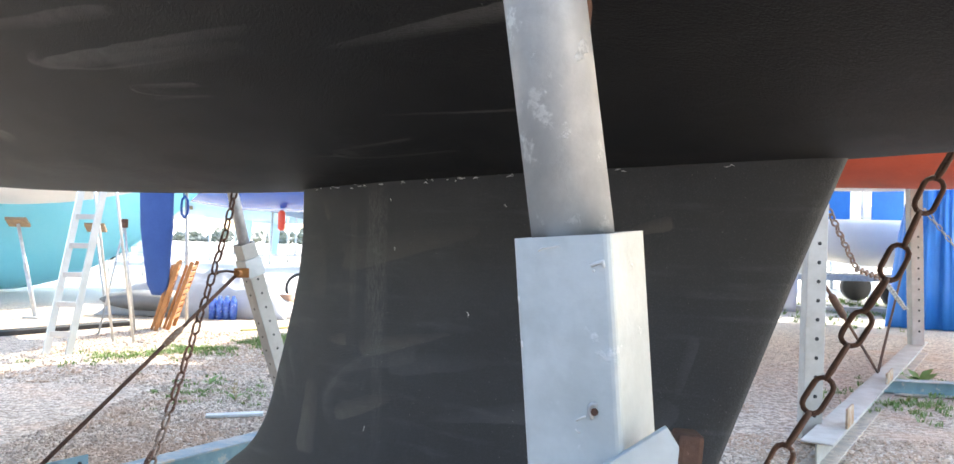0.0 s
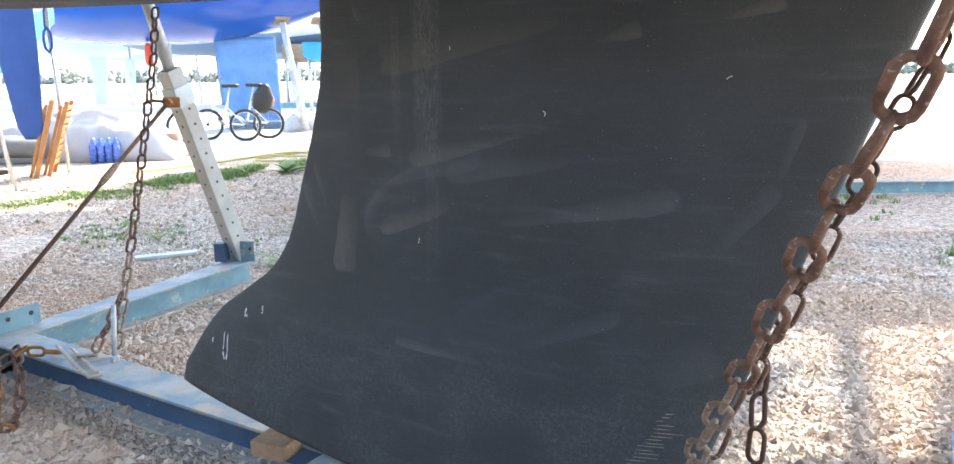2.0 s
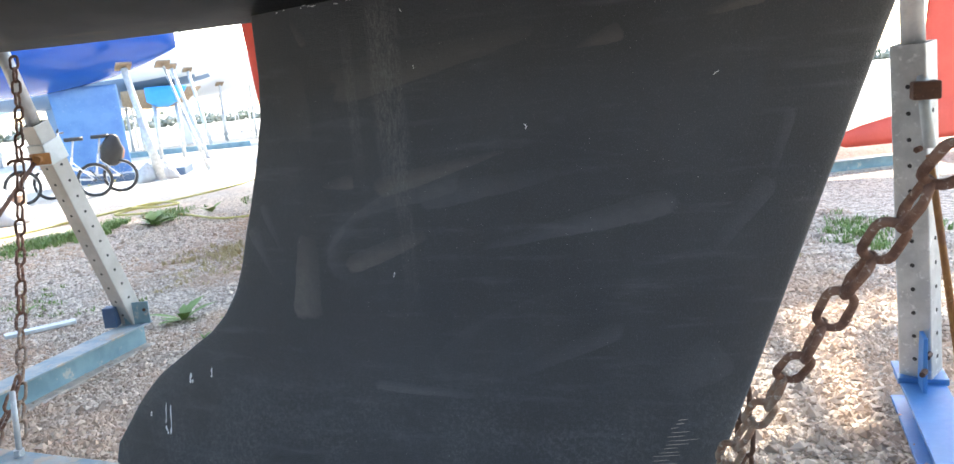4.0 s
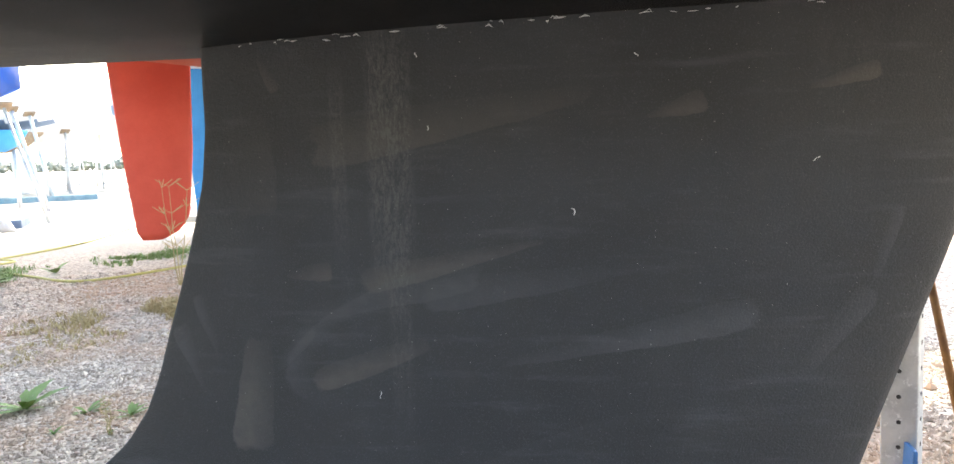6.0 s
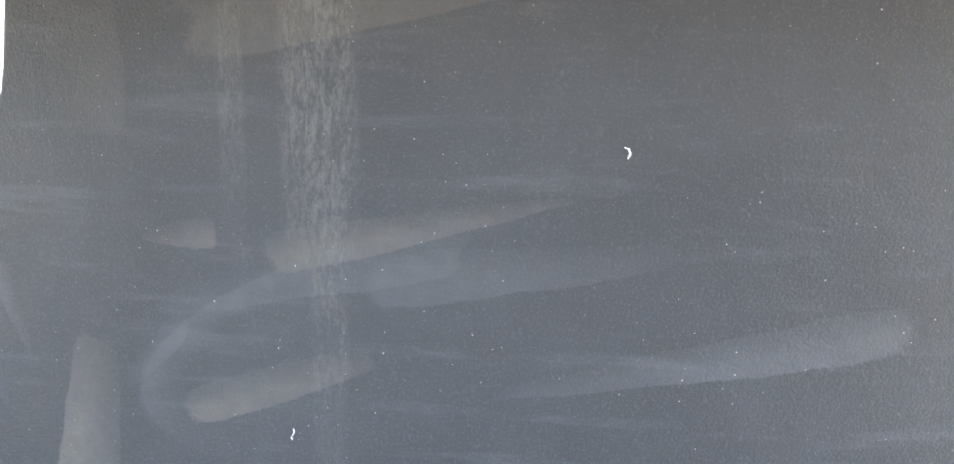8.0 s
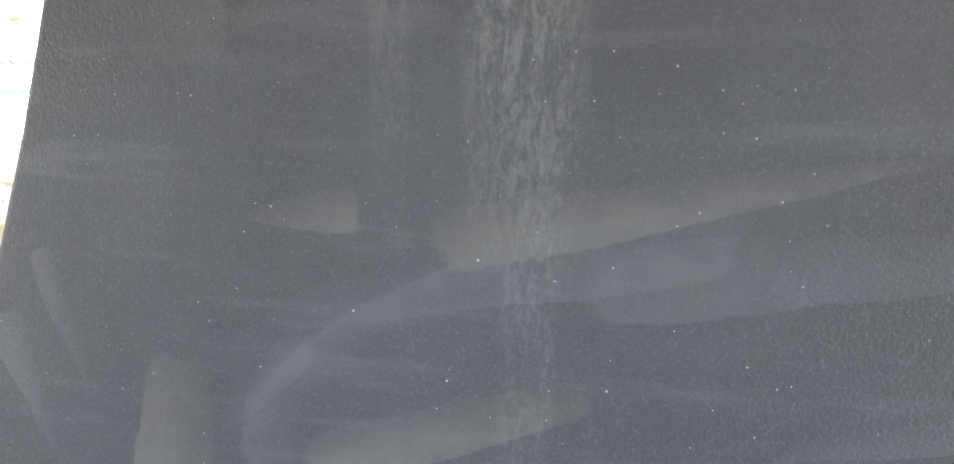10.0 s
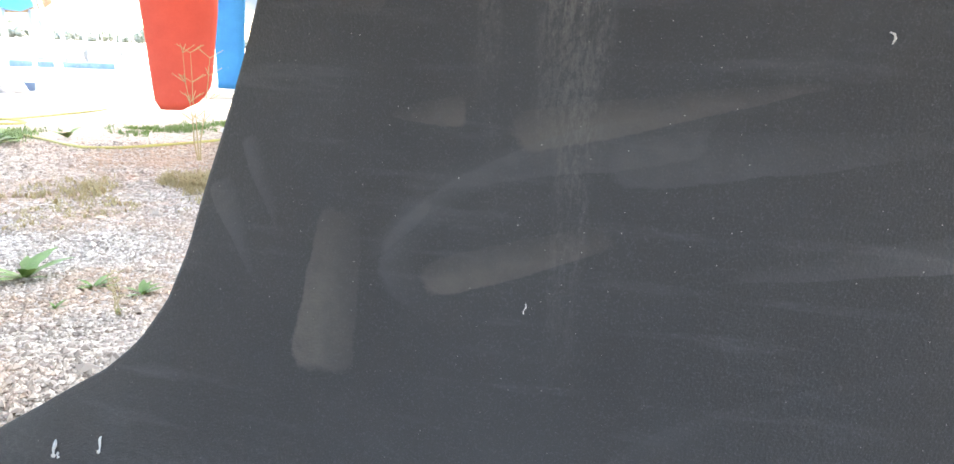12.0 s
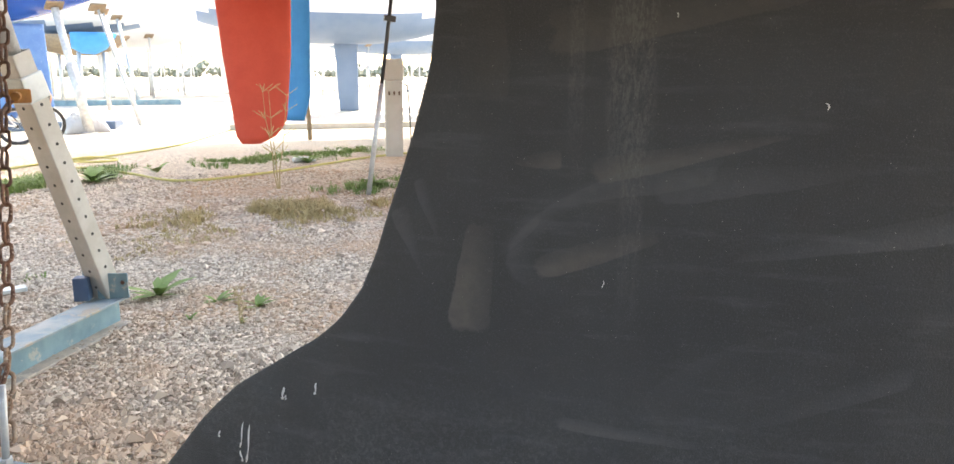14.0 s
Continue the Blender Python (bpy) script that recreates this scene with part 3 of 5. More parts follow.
    return 1.332 + 0.011 * u * u if u < 0 else 1.332 + 0.018 * u + 0.004 * u * u


def hull_mesh():
    sections = []
    for i in range(49):
        u = -4.4 + 10.2 * i / 48
        taper = max(0.02, (1 - max(0, (u - 0.6) / 5.25) ** 2.0)) * (1 - 0.30 * max(0, (-u - 0.5) / 3.9) ** 1.6)
        half, zc = 1.55 * taper, keel_line(u)
        ring = []
        for k in range(41):
            a = -90 + 180 * k / 40
            s = math.sin(radians(a))
            ring.append(Vector((u, half * s, zc + 1.25 * (1 - math.cos(radians(a))))))
        ring += [Vector((u, half * 0.97, 3.0)), Vector((u, 0.4 * half, 3.06)), Vector((u, -0.4 * half, 3.06)), Vector((u, -half * 0.97, 3.0))]
        sections.append(ring)
    bm = loft(sections)
    for f in bm.faces:
        f.material_index = 1 if f.calc_center_median().z > 2.35 else 0
    return bm


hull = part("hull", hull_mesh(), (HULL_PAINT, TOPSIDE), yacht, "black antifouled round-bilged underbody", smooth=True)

TRAIL = [(0.150, -0.605), (0.17, -0.612), (0.20, -0.618), (0.23, -0.620), (0.29, -0.600), (0.37, -0.535), (0.41, -0.503), (0.45, -0.464), (0.495, -0.416), (0.55, -0.330), (0.58, -0.285), (0.61, -0.237), (0.652, -0.190), (0.69, -0.162), (0.715, -0.145), (0.78, -0.116), (0.86, -0.090), (0.92, -0.068), (1.0, -0.042), (1.11, -0.011), (1.2, 0.0), (1.42, 0.002)]
LEAD = [(0.150, 0.862), (0.18, 0.876), (0.35, 0.942), (0.50, 0.997), (0.70, 1.068), (0.88, 1.133), (1.0, 1.176), (1.15, 1.230), (1.28, 1.279), (1.42, 1.332)]


def keel_set(u):
    """The fin stands a little askew: its nose lies to starboard of the middle line."""
    return 0.070 * max(0.0, u / 1.07) ** 2


def keel_half(z, s):
    thick = interp(z, [(0.14, 0.080), (0.19, 0.084), (0.24, 0.080), (0.35, 0.068), (0.5, 0.055), (0.7, 0.046), (0.8, 0.044), (1.2, 0.058), (1.40, 0.066)])
    shape = (max(0.0, s) ** 0.75) * (max(0.0, 1 - s) ** 0.48) * 2.3
    return 0.003 + thick * min(1.0, shape)


keel_bm = fin(TRAIL, LEAD, keel_half, 0.150, 1.42, 72, 26)
for v in keel_bm.verts:
    v.co.y += keel_set(v.co.x)
cut = bmesh.ops.bisect_plane(keel_bm, geom=keel_bm.verts[:] + keel_bm.edges[:] + keel_bm.faces[:], plane_co=(0, 0, 0.185), plane_no=(-0.076, 0, -1), clear_outer=True)
bmesh.ops.holes_fill(keel_bm, edges=[e for e in cut["geom_cut"] if isinstance(e, bmesh.types.BMEdge)], sides=0)
keel = part("keel", keel_bm, KEEL_PAINT, yacht, "matt dark grey fin keel with flared foot, scuffs and dried water runs", smooth=True)


def keel_side(u, z):
    s = (u - interp(z, TRAIL)) / (interp(z, LEAD) - interp(z, TRAIL))
    s = math.acos(1 - 2 * min(max(s, 0), 1)) / math.pi
    s = 0.5 - 0.5 * math.cos(math.pi * s)
    return keel_set(u) - keel_half(z, s)


def paint_run(u0, z0, u1, z1, w):
    """A dried run of white paint with a bead at its end."""
    bm = bmesh.new()
    pts, rad = [], []
    for k in range(9):
        f = k / 8
        u, z = u0 + (u1 - u0) * f + 0.001 * math.sin(7 * f + u0 * 40), z0 + (z1 - z0) * f
        pts.append((u, keel_side(u, z) - 0.0003, z))
        rad.append(w * (0.45 + 0.25 * math.sin(5 * f) + (0.7 if k >= 7 else 0)) * (0.5 if k in (0, 8) else 1))
    return tube(bm, pts, rad, 6)


for u0, z0, u1, z1, w in ((-0.398, 0.424, -0.404, 0.372, 0.0022), (-0.404, 0.366, -0.398, 0.345, 0.003), (-0.382, 0.421, -0.388, 0.345, 0.0028), (-0.306, 0.508, -0.308, 0.484, 0.004), (-0.302, 0.493, -0.300, 0.485, 0.003), (-0.234, 0.527, -0.237, 0.504, 0.003), (-0.456, 0.396, -0.457, 0.383, 0.0028), (0.297, 0.771, 0.2955, 0.759, 0.0011), (0.392, 1.193, 0.3915, 1.186, 0.0011), (0.376, 1.303, 0.378, 1.296, 0.0012), (0.955, 1.124, 0.965, 1.130, 0.0013), (0.702, 1.288, 0.707, 1.282, 0.0012)):
    part("paint_run", paint_run(u0, z0, u1, z1, w), WHITE_PAINT, keel, "dried run of white paint", smooth=True)
bm = bmesh.new()
tube(bm, [(0.607, keel_side(0.607, 1.063) - 0.0005, 1.0625), (0.611, keel_side(0.61, 1.061) - 0.001, 1.061), (0.6125, keel_side(0.612, 1.057) - 0.001, 1.057), (0.6105, keel_side(0.61, 1.052) - 0.0005, 1.052)], [0.0005, 0.0011, 0.0012, 0.0005], 6)
part("paint_run", bm, WHITE_PAINT, keel, "curled flake of white filler", smooth=True)
rnd = random.Random(12)
for k in range(15):
    z = 0.338 + 0.0085 * k + rnd.uniform(-0.001, 0.001)
    u0 = 0.795 + 0.0052 * k + rnd.uniform(-0.006, 0.006)
    u1 = u0 + rnd.uniform(0.028, 0.058) * (1.0 if k < 12 else 0.45)
    bm = tube(bmesh.new(), [(u, keel_side(u, z) - 0.0001, z + 0.0015 * f) for f, u in ((0, u0), (0.5, (u0 + u1) / 2), (1, u1))], [0.0003, 0.0006, 0.0003], 5)
    part("scrape", bm, DUSTY, keel, "pale scrape in the paint")
rnd = random.Random(5)
for k in range(34):
    u = rnd.choice((rnd.uniform(0.02, 1.2), rnd.uniform(0.55, 0.85), rnd.uniform(0.1, 0.5)))
    z = keel_line(u) - 0.003 + rnd.uniform(-0.004, 0.004)
    w = rnd.uniform(0.002, 0.010)
    bm = bmesh.new()
    y = keel_side(u, min(z, 1.41)) - 0.002
    tube(bm, [(u - w, y, z), (u, y - 0.002, z + rnd.uniform(-0.002, 0.003)), (u + w * 0.8, y, z + rnd.uniform(-0.002, 0.002))], [0.0004, rnd.uniform(0.0007, 0.0018), 0.0003], 5)
    part("sealant_fleck", bm, WHITE_PAINT, keel, "crumb of white sealant at the keel joint", smooth=True)

# ---- the cradle under the yacht ----
cradle = thing("boat_cradle", pose(-0.2, 2.2, 0), "steel boat cradle of blue painted beams with rust stains", "boat cradle")
CINV = cradle.matrix_basis.inverted()


def cpart(name, bm, material, label="", smooth=False, parent=None):
    """A part of the cradle, given in the place's own metres."""
    bm.transform(CINV)
    return part(name, bm, material, parent or cradle, label, smooth)


A0, A1 = BOAT @ Vector((-1.95, 0.09, 0.0)), BOAT @ Vector((1.75, 0.06, 0.0))
top, low, foot = i_beam(A0, A1, 0.135, 0.15)
beam = cpart("keel_beam", low, NAVY_STEEL, "blue painted steel I-beam under the keel")
cpart("top_flange", top, FLANGE, "worn pale blue flange with bare patches", parent=beam)
cpart("bottom_flange", foot, DUSTY, "dusty bottom flange strewn with gravel", parent=beam)
top, low, foot = i_beam((-1.31, 4.80, 0), (-2.62, 2.45, 0), 0.13, 0.125)
beam = cpart("cross_beam", low, BLUE_STEEL, "pale blue painted steel I-beam")
cpart("top_flange", top, FLANGE, parent=beam)
cpart("bottom_flange", foot, DUSTY, "dusty bottom flange", parent=beam)
top, low, foot = i_beam((0.12, 0.84, 0), (1.36, 2.66, 0), 0.13, 0.125)
beam = cpart("cross_beam", low, BRIGHT_BLUE, "bright blue painted steel I-beam")
cpart("top_flange", top, BRIGHT_BLUE, parent=beam)
cpart("bottom_flange", foot, BRIGHT_BLUE, parent=beam)


def pinned_post(foot, mid, head, size, material, label, holes=True):
    """A leaning square post with pin holes and a round inner tube, as part of the cradle."""
    foot, mid, head = Vector(foot), Vector(mid), Vector(head)
    post = cpart("post", square_tube(foot, mid, size), material, label)
    cpart("inner_tube", bar(mid - (mid - foot).normalized() * 0.05, head, size * 0.33, 20), GALV, "galvanised round tube", True, post)
    m, length = along(foot, mid)
    if holes:
        for k in range(12):
            z = -length / 2 + 0.06 + k * (length - 0.1) / 12
            for ax in (0, 1):
                off = Vector((size / 2 + 0.0008, 0, z)) if ax == 0 else Vector((0, size / 2 + 0.0008, z))
                for sgn in (1, -1):
                    o2 = Vector((off.x * sgn, off.y * sgn, z))
                    nrm = Vector((sgn, 0, 0)) if ax == 0 else Vector((0, sgn, 0))
                    cpart("pin_hole", bar(m @ (o2 - nrm * 0.001), m @ (o2 + nrm * 0.0006), 0.0065, 10), BLACK_RUBBER, parent=post)
    return post


# post on the far quarter
FOOT, MID, HEAD = Vector((-1.345, 4.79, 0.14)), Vector((-1.560, 4.520, 1.150)), Vector((-1.635, 4.42, 1.60))
rear_post = pinned_post(FOOT, MID, HEAD, 0.088, OLD_POST, "leaning weathered galvanised post with pin holes")
m, _ = along(FOOT, MID)
bm = bmesh.new()
box(bm, (0.104, 0.104, 0.10), m @ Matrix.Translation((0, 0, 0.40)), 0.006)
cpart("collar", bm, WHITE_STEEL, "pale grey painted collar", parent=rear_post)
for px, py in ((-1.318, 4.735), (-1.385, 4.855)):
    cpart("foot_plate", boxes(((0.125, 0.008, 0.11), pose(px, py, 0.185, 0, 0, -12), 0.002)), BLUE_STEEL, "pale blue bolted foot plate", parent=rear_post)
    for bx in (-0.04, 0.04):
        cpart("bolt", bar((px + bx, py - 0.012 - 0.2 * bx, 0.20), (px + bx, py + 0.004 - 0.2 * bx, 0.20), 0.009, 6), RUST_DARK, parent=rear_post)
cpart("clamp_box", boxes(((0.06, 0.06, 0.10), pose(-1.435, 4.745, 0.182, 0, 0, -12), 0.004)), NAVY_STEEL, "dark blue steel box")
bm = boxes(((0.075, 0.05, 0.05), Matrix.Translation((-1.545, 4.46, 0.995)) @ pose(0, 0, 0, 0, 0, 28), 0.006))
tube(bm, [(-1.545, 4.40, 0.995), (-1.545, 4.53, 1.0)], 0.016, 10)
cpart("bracket", bm, RUST_ORANGE, "orange rusted bracket with bolt", parent=rear_post)

brace = thing("brace_rod", pose(-2.05, 3.52, 0.14), "rusty steel brace rod with turnbuckle from post to beam", "brace rod")
BINV = brace.matrix_basis.inverted()


def bpart(name, bm, material, label="", smooth=True):
    bm.transform(BINV)
    return part(name, bm, material, brace, label, smooth)


P0, P1 = Vector((-1.56, 4.43, 0.985)), Vector((-2.06, 3.50, 0.165))
bpart("rod", bar(P0, P1, 0.0095, 10), RUST_DARK)
bpart("turnbuckle", tube(bmesh.new(), [P0.lerp(P1, 0.30), P0.lerp(P1, 0.32), P0.lerp(P1, 0.38), P0.lerp(P1, 0.40)], [0.011, 0.016, 0.016, 0.011], 10), RUST_PALE)
bpart("hook", tube(bmesh.new(), [P0 + Vector((0.06 * math.cos(a) - 0.05, 0, 0.02 * math.sin(a))) for a in (0, 0.8, 1.6, 2.4, 3.1)], 0.007, 8), RUST_DARK)

# near post: square sleeve with round tube inside, a hand's reach from the lens
NEAR_FOOT, NEAR_MID, NEAR_HEAD = Vector((0.181, 0.938, 0.13)), Vector((0.090, 0.922, 1.226)), Vector((0.053, 0.916, 1.62))
near_post = cpart("post", square_tube(NEAR_FOOT, NEAR_MID, 0.0622, 0.004, (0.423, 0.906, 0), 0.004), WHITE_STEEL, "pale grey galvanised square sleeve")
cpart("inner_tube", bar(NEAR_MID.lerp(NEAR_FOOT, 0.02) + Vector((-0.003, 0, 0)), NEAR_HEAD + Vector((-0.024, 0, 0)), 0.0256, 48), GALV, "galvanised round tube", True, near_post)
bm = bmesh.new()
box(bm, (0.075, 0.006, 0.05), pose(0.122, 0.884, 1.077, 0, -33, 5), 0.001)
cpart("gusset", bm, WHITE_STEEL, "welded grey steel gusset", parent=near_post)
cpart("clevis", boxes(((0.015, 0.02, 0.04), pose(0.152, 0.893, 1.094, 0, 4, 5), 0.003)), RUST_DARK, "rusty clevis", parent=near_post)

m, ln = along(NEAR_FOOT, NEAR_MID, (0.423, 0.906, 0))


def on_sleeve(x, down):
    """A spot on the sleeve's front face, measured from the middle and down from the top."""
    return m @ Vector((x, -0.0314, ln / 2 - down))


# The squiggle from (-0.014, 0.008) is a glint drawn in white; others are chips.
for chip in (((0.019, 0.018), (0.022, 0.0165), (0.0265, 0.0155), (0.0265, 0.019)), ((0.0195, 0.021), (0.021, 0.0205)), ((-0.014, 0.008), (-0.011, 0.0065), (-0.006, 0.0062), (0.0, 0.0055)), ((-0.029, 0.035), (-0.0288, 0.038)), ((-0.0288, 0.062), (-0.0285, 0.066)), ((0.004, 0.108), (0.007, 0.106), (0.010, 0.105)), ((0.003, 0.113), (0.006, 0.115))):
    cpart("chip_and_glint", tube(bmesh.new(), [on_sleeve(*q) for q in chip], [0.0012 if len(chip) > 3 and chip[0][0] > 0 else 0.0006] * len(chip), 6), WHITE_PAINT, "white chip and drawn glint", True, near_post)
cpart("bolt", bar(on_sleeve(0.016, 0.102), on_sleeve(0.016, 0.102) + m.to_3x3() @ Vector((0, -0.0012, 0)), 0.0022, 10), RUST_DARK, "rusty bolt end", parent=near_post)
cpart("weld", tube(bmesh.new(), [on_sleeve(0.016 + 0.0036 * math.cos(a), 0.102 + 0.0048 * math.sin(a)) for a in (2.0, 2.8, 3.6, 4.4, 5.2)], 0.0013, 6), GALV, "weld spatter round a bolt", True, near_post)

# post on the far bow side, blue foot
front_post = pinned_post((1.285, 2.545, 0.15), (1.20, 2.50, 1.15), (1.10, 2.42, 1.72), 0.095, GALV, "galvanised square post in a blue foot", True)
bm = boxes(((0.125, 0.012, 0.20), pose(1.31, 2.60, 0.20, 0, 0, 55), 0.003), ((0.125, 0.012, 0.20), pose(1.235, 2.49, 0.20, 0, 0, 55), 0.003), ((0.10, 0.14, 0.02), pose(1.28, 2.54, 0.135, 0, 0, 55), 0.003))
cpart("foot_socket", bm, BRIGHT_BLUE, "bright blue painted foot socket", parent=front_post)
for q in ((1.235, 2.46, 0.24), (1.20, 2.44, 0.20), (1.17, 2.44, 0.86)):
    cpart("bolt", bar(q, Vector(q) + Vector((-0.03, -0.02, 0)), 0.009, 6), RUST_DARK, parent=front_post)
cpart("shackle", boxes(((0.12, 0.07, 0.05), pose(1.20, 2.46, 1.02, 0, 0, 55), 0.006)), RUST_DARK, "rusty shackle block", parent=front_post)

rod2 = thing("brace_rod", pose(1.06, 2.17, 0.14), "rusty brace rod with a grey turnbuckle beside a post", "brace rod")
RINV = rod2.matrix_basis.inverted()
for nm, a, b, r2, mt in (("rod", (1.188, 2.424, 0.84), (1.03, 2.12, 0.15), 0.010, RUST_ORANGE), ("turnbuckle", (1.192, 2.46, 1.06), (1.188, 2.424, 0.86), 0.016, WHITE_STEEL), ("eye", (1.192, 2.47, 1.12), (1.192, 2.46, 1.05), 0.011, RUST_DARK)):
    bm = bar(a, b, r2, 10)
    bm.transform(RINV)
    part(nm, bm, mt, rod2, smooth=True)
clamp = thing("clamp", pose(-1.55, 3.18, 0.136), "galvanised rod clamp lying over the keel beam", "clamp")
part("bar", bar((-0.14, 0.16, 0.03), (0.06, -0.11, 0.025), 0.0065, 10), DUSTY, clamp, smooth=True)
part("bar", bar((-0.10, 0.18, 0.012), (0.10, -0.09, 0.012), 0.005, 10), DUSTY, clamp, smooth=True)
part("end_hook", tube(bmesh.new(), [(0.06, -0.11, 0.03), (0.09, -0.14, 0.02), (0.12, -0.12, 0.02), (0.10, -0.09, 0.02)], 0.006, 8), DUSTY, clamp, smooth=True)
eyebolt = thing("eye_bolt", pose(-1.452, 3.24, 0.136), "galvanised threaded eye bolt upright on the keel beam", "bolt")
part("shank", bar((0, 0, 0), (0.005, 0.03, 0.20), 0.009, 10), GALV, eyebolt, smooth=True)
part("nut", bar((0, 0, 0), (0, 0, 0.02), 0.017, 6), GALV, eyebolt)
joint = cpart("bolt_plate", boxes(((0.44, 0.008, 0.085), pose(-2.04, 3.55, 0.176, 0, 0, 60.9), 0.002)), BLUE_STEEL, "pale blue joint plate with bolt holes")
for k in (-0.04, 0.08, 0.18):
    p = pose(-2.04, 3.55, 0.185, 0, 0, 60.9) @ Vector((k, -0.0035, 0))
    cpart("bolt_hole", bar(p, pose(-2.04, 3.55, 0.185, 0, 0, 60.9) @ Vector((k, -0.0055, 0)), 0.010, 10), BLACK_RUBBER, parent=joint)

# timber chocks on the keel beam
for u, v, sz, tilt, mt in ((-0.20, -0.035, (0.11, 0.10, 0.045), 8, TIMBER), (0.02, -0.05, (0.13, 0.12, 0.03), -3, FLANGE), (0.55, -0.02, (0.12, 0.14, 0.02), 2, STAKE_WOOD)):
    w = BOAT @ Vector((u, v, 0.136 + sz[2] / 2 - 0.022))
    ob = part("timber_chock" if mt is not FLANGE else "packing_plate", box(bmesh.new(), sz, None, 0.004), mt, m=pose(w.x, w.y, w.z + 0.001, 0, 0, -35.5 + tilt))
    tagged(ob, "sawn softwood chock wedged under the keel foot" if mt is not FLANGE else "grey steel packing plate under the keel foot", "chock" if mt is not FLANGE else "plate")

# ---- chains of the cradle ----
chain("heavy rusty chain slanting from the near post to the keel beam",
      [(0.0757, 0.948, 1.4725), (0.076, 1.06, 1.275), (0.085, 1.145, 1.160), (0.094, 1.25, 1.048), (0.110, 1.36, 0.948), (0.123, 1.45, 0.855), (0.128, 1.53, 0.755), (0.138, 1.707, 0.551), (0.148, 1.95, 0.26), (0.150, 2.02, 0.15)],
      0.0875, 0.047, 0.0060, (RUST, RUST, RUST, RUST_PALE, RUST_PALE), 3, 123, "cradle chains")
chain("heavy rusty chain beyond the keel's leading edge", [(0.97, 2.295, 1.45), (0.84, 2.262, 1.2), (0.312, 2.125, 0.3), (0.235, 2.105, 0.15)], 0.098, 0.053, 0.0060, (RUST_DARK, RUST), 4, 30, "cradle chains")
chain("thin dark rusty chain hanging to the gravel", [(0.45, 2.215, 0.47), (0.455, 2.22, 0.0)], 0.105, 0.052, 0.0062, (RUST_DARK,), 5, 20, "cradle chains")
chain("rusty chain from the hull down to the keel beam", [(-1.548, 4.36, 1.43), (-1.52, 4.18, 1.2), (-1.50, 3.86, 0.8), (-1.475, 3.58, 0.5), (-1.455, 3.32, 0.22), (-1.45, 3.25, 0.155)], 0.078, 0.042, 0.0055, (RUST_DARK, RUST_DARK, RUST, RUST_PALE), 6, 15, "cradle chains")
chain("loose rusty chain hanging off the keel beam", [(-1.66, 3.30, 0.155), (-1.80, 3.30, 0.165), (-1.86, 3.22, 0.13), (-1.83, 3.16, 0.02)], 0.07, 0.042, 0.006, (RUST_ORANGE, RUST), 7, 15, "cradle chains")
chain("slack rusty chain hanging off the beam joint", [(-2.02, 3.42, 0.19), (-1.96, 3.26, 0.17), (-1.90, 3.15, 0.02), (-1.80, 3.05, 0.012)], 0.075, 0.044, 0.006, (RUST, RUST_DARK), 8, 15, "cradle chains")


chain("tangled rusty chain spilling off the beam joint", [(-1.95, 3.40, 0.20), (-1.86, 3.24, 0.19), (-1.80, 3.12, 0.10), (-1.76, 3.00, 0.015), (-1.66, 2.97, 0.012)], 0.07, 0.042, 0.006, (RUST, RUST_ORANGE), 15, 25, "cradle chains")
chain("tangled rusty chain spilling off the beam joint", [(-1.84, 3.34, 0.165), (-1.76, 3.20, 0.155), (-1.72, 3.10, 0.05), (-1.70, 3.00, 0.015), (-1.74, 2.94, 0.012)], 0.07, 0.042, 0.006, (RUST_DARK, RUST), 16, 40, "cradle chains")
chain("doubled end of a rusty chain beside an eye bolt", [(-1.46, 3.40, 0.345), (-1.50, 3.34, 0.24), (-1.54, 3.27, 0.15), (-1.63, 3.24, 0.148)], 0.07, 0.040, 0.0055, (RUST, RUST_PALE), 17, 15, "cradle chains")


# ---- other boats in the yard ----
def other_boat(name, m, length, beam, low, high, bottom, topside, label, waterline=0.45, fullness=2.2, deck=True):
    """A laid-up yacht: round-bilged hull with bow at +x, its middle over the origin, underside at height low."""
    boat = thing(name, m, label, "sailboat")
    sections = []
    for i in range(25):
        f = i / 24
        x = (f - 0.5) * length
        taper = max(0.02, (1 - max(0.0, (f - 0.45) / 0.56) ** fullness)) * (1 - 0.42 * max(0.0, (0.4 - f) / 0.4) ** 1.7)
        rocker = (high - low) * (0.55 * max(0.0, (f - 0.55) / 0.45) ** 2.2 + 0.42 * max(0.0, (0.42 - f) / 0.42) ** 1.6)
        zc, half = low + rocker, beam / 2 * taper
        ring = [Vector((x, half * math.sin(radians(a)), zc + (high - zc) * 0.9 * (1 - math.cos(radians(a))))) for a in range(-90, 91, 10)]
        ring += [Vector((x, half * 0.98, high)), Vector((x, 0, high + 0.06)), Vector((x, -half * 0.98, high))]
        sections.append(ring)
    bm = loft(sections)
    wl = low + (high - low) * waterline
    for f in bm.faces:
        f.material_index = 1 if f.calc_center_median().z > wl else 0
    h = part("hull", bm, (bottom, topside), boat, smooth=True)
    if deck:
        bm = boxes(((length * 0.36, beam * 0.5, 0.32), Matrix.Translation((length * 0.04, 0, high + 0.18)), 0.08))
        part("coachroof", bm, GELCOAT, boat)
    return boat


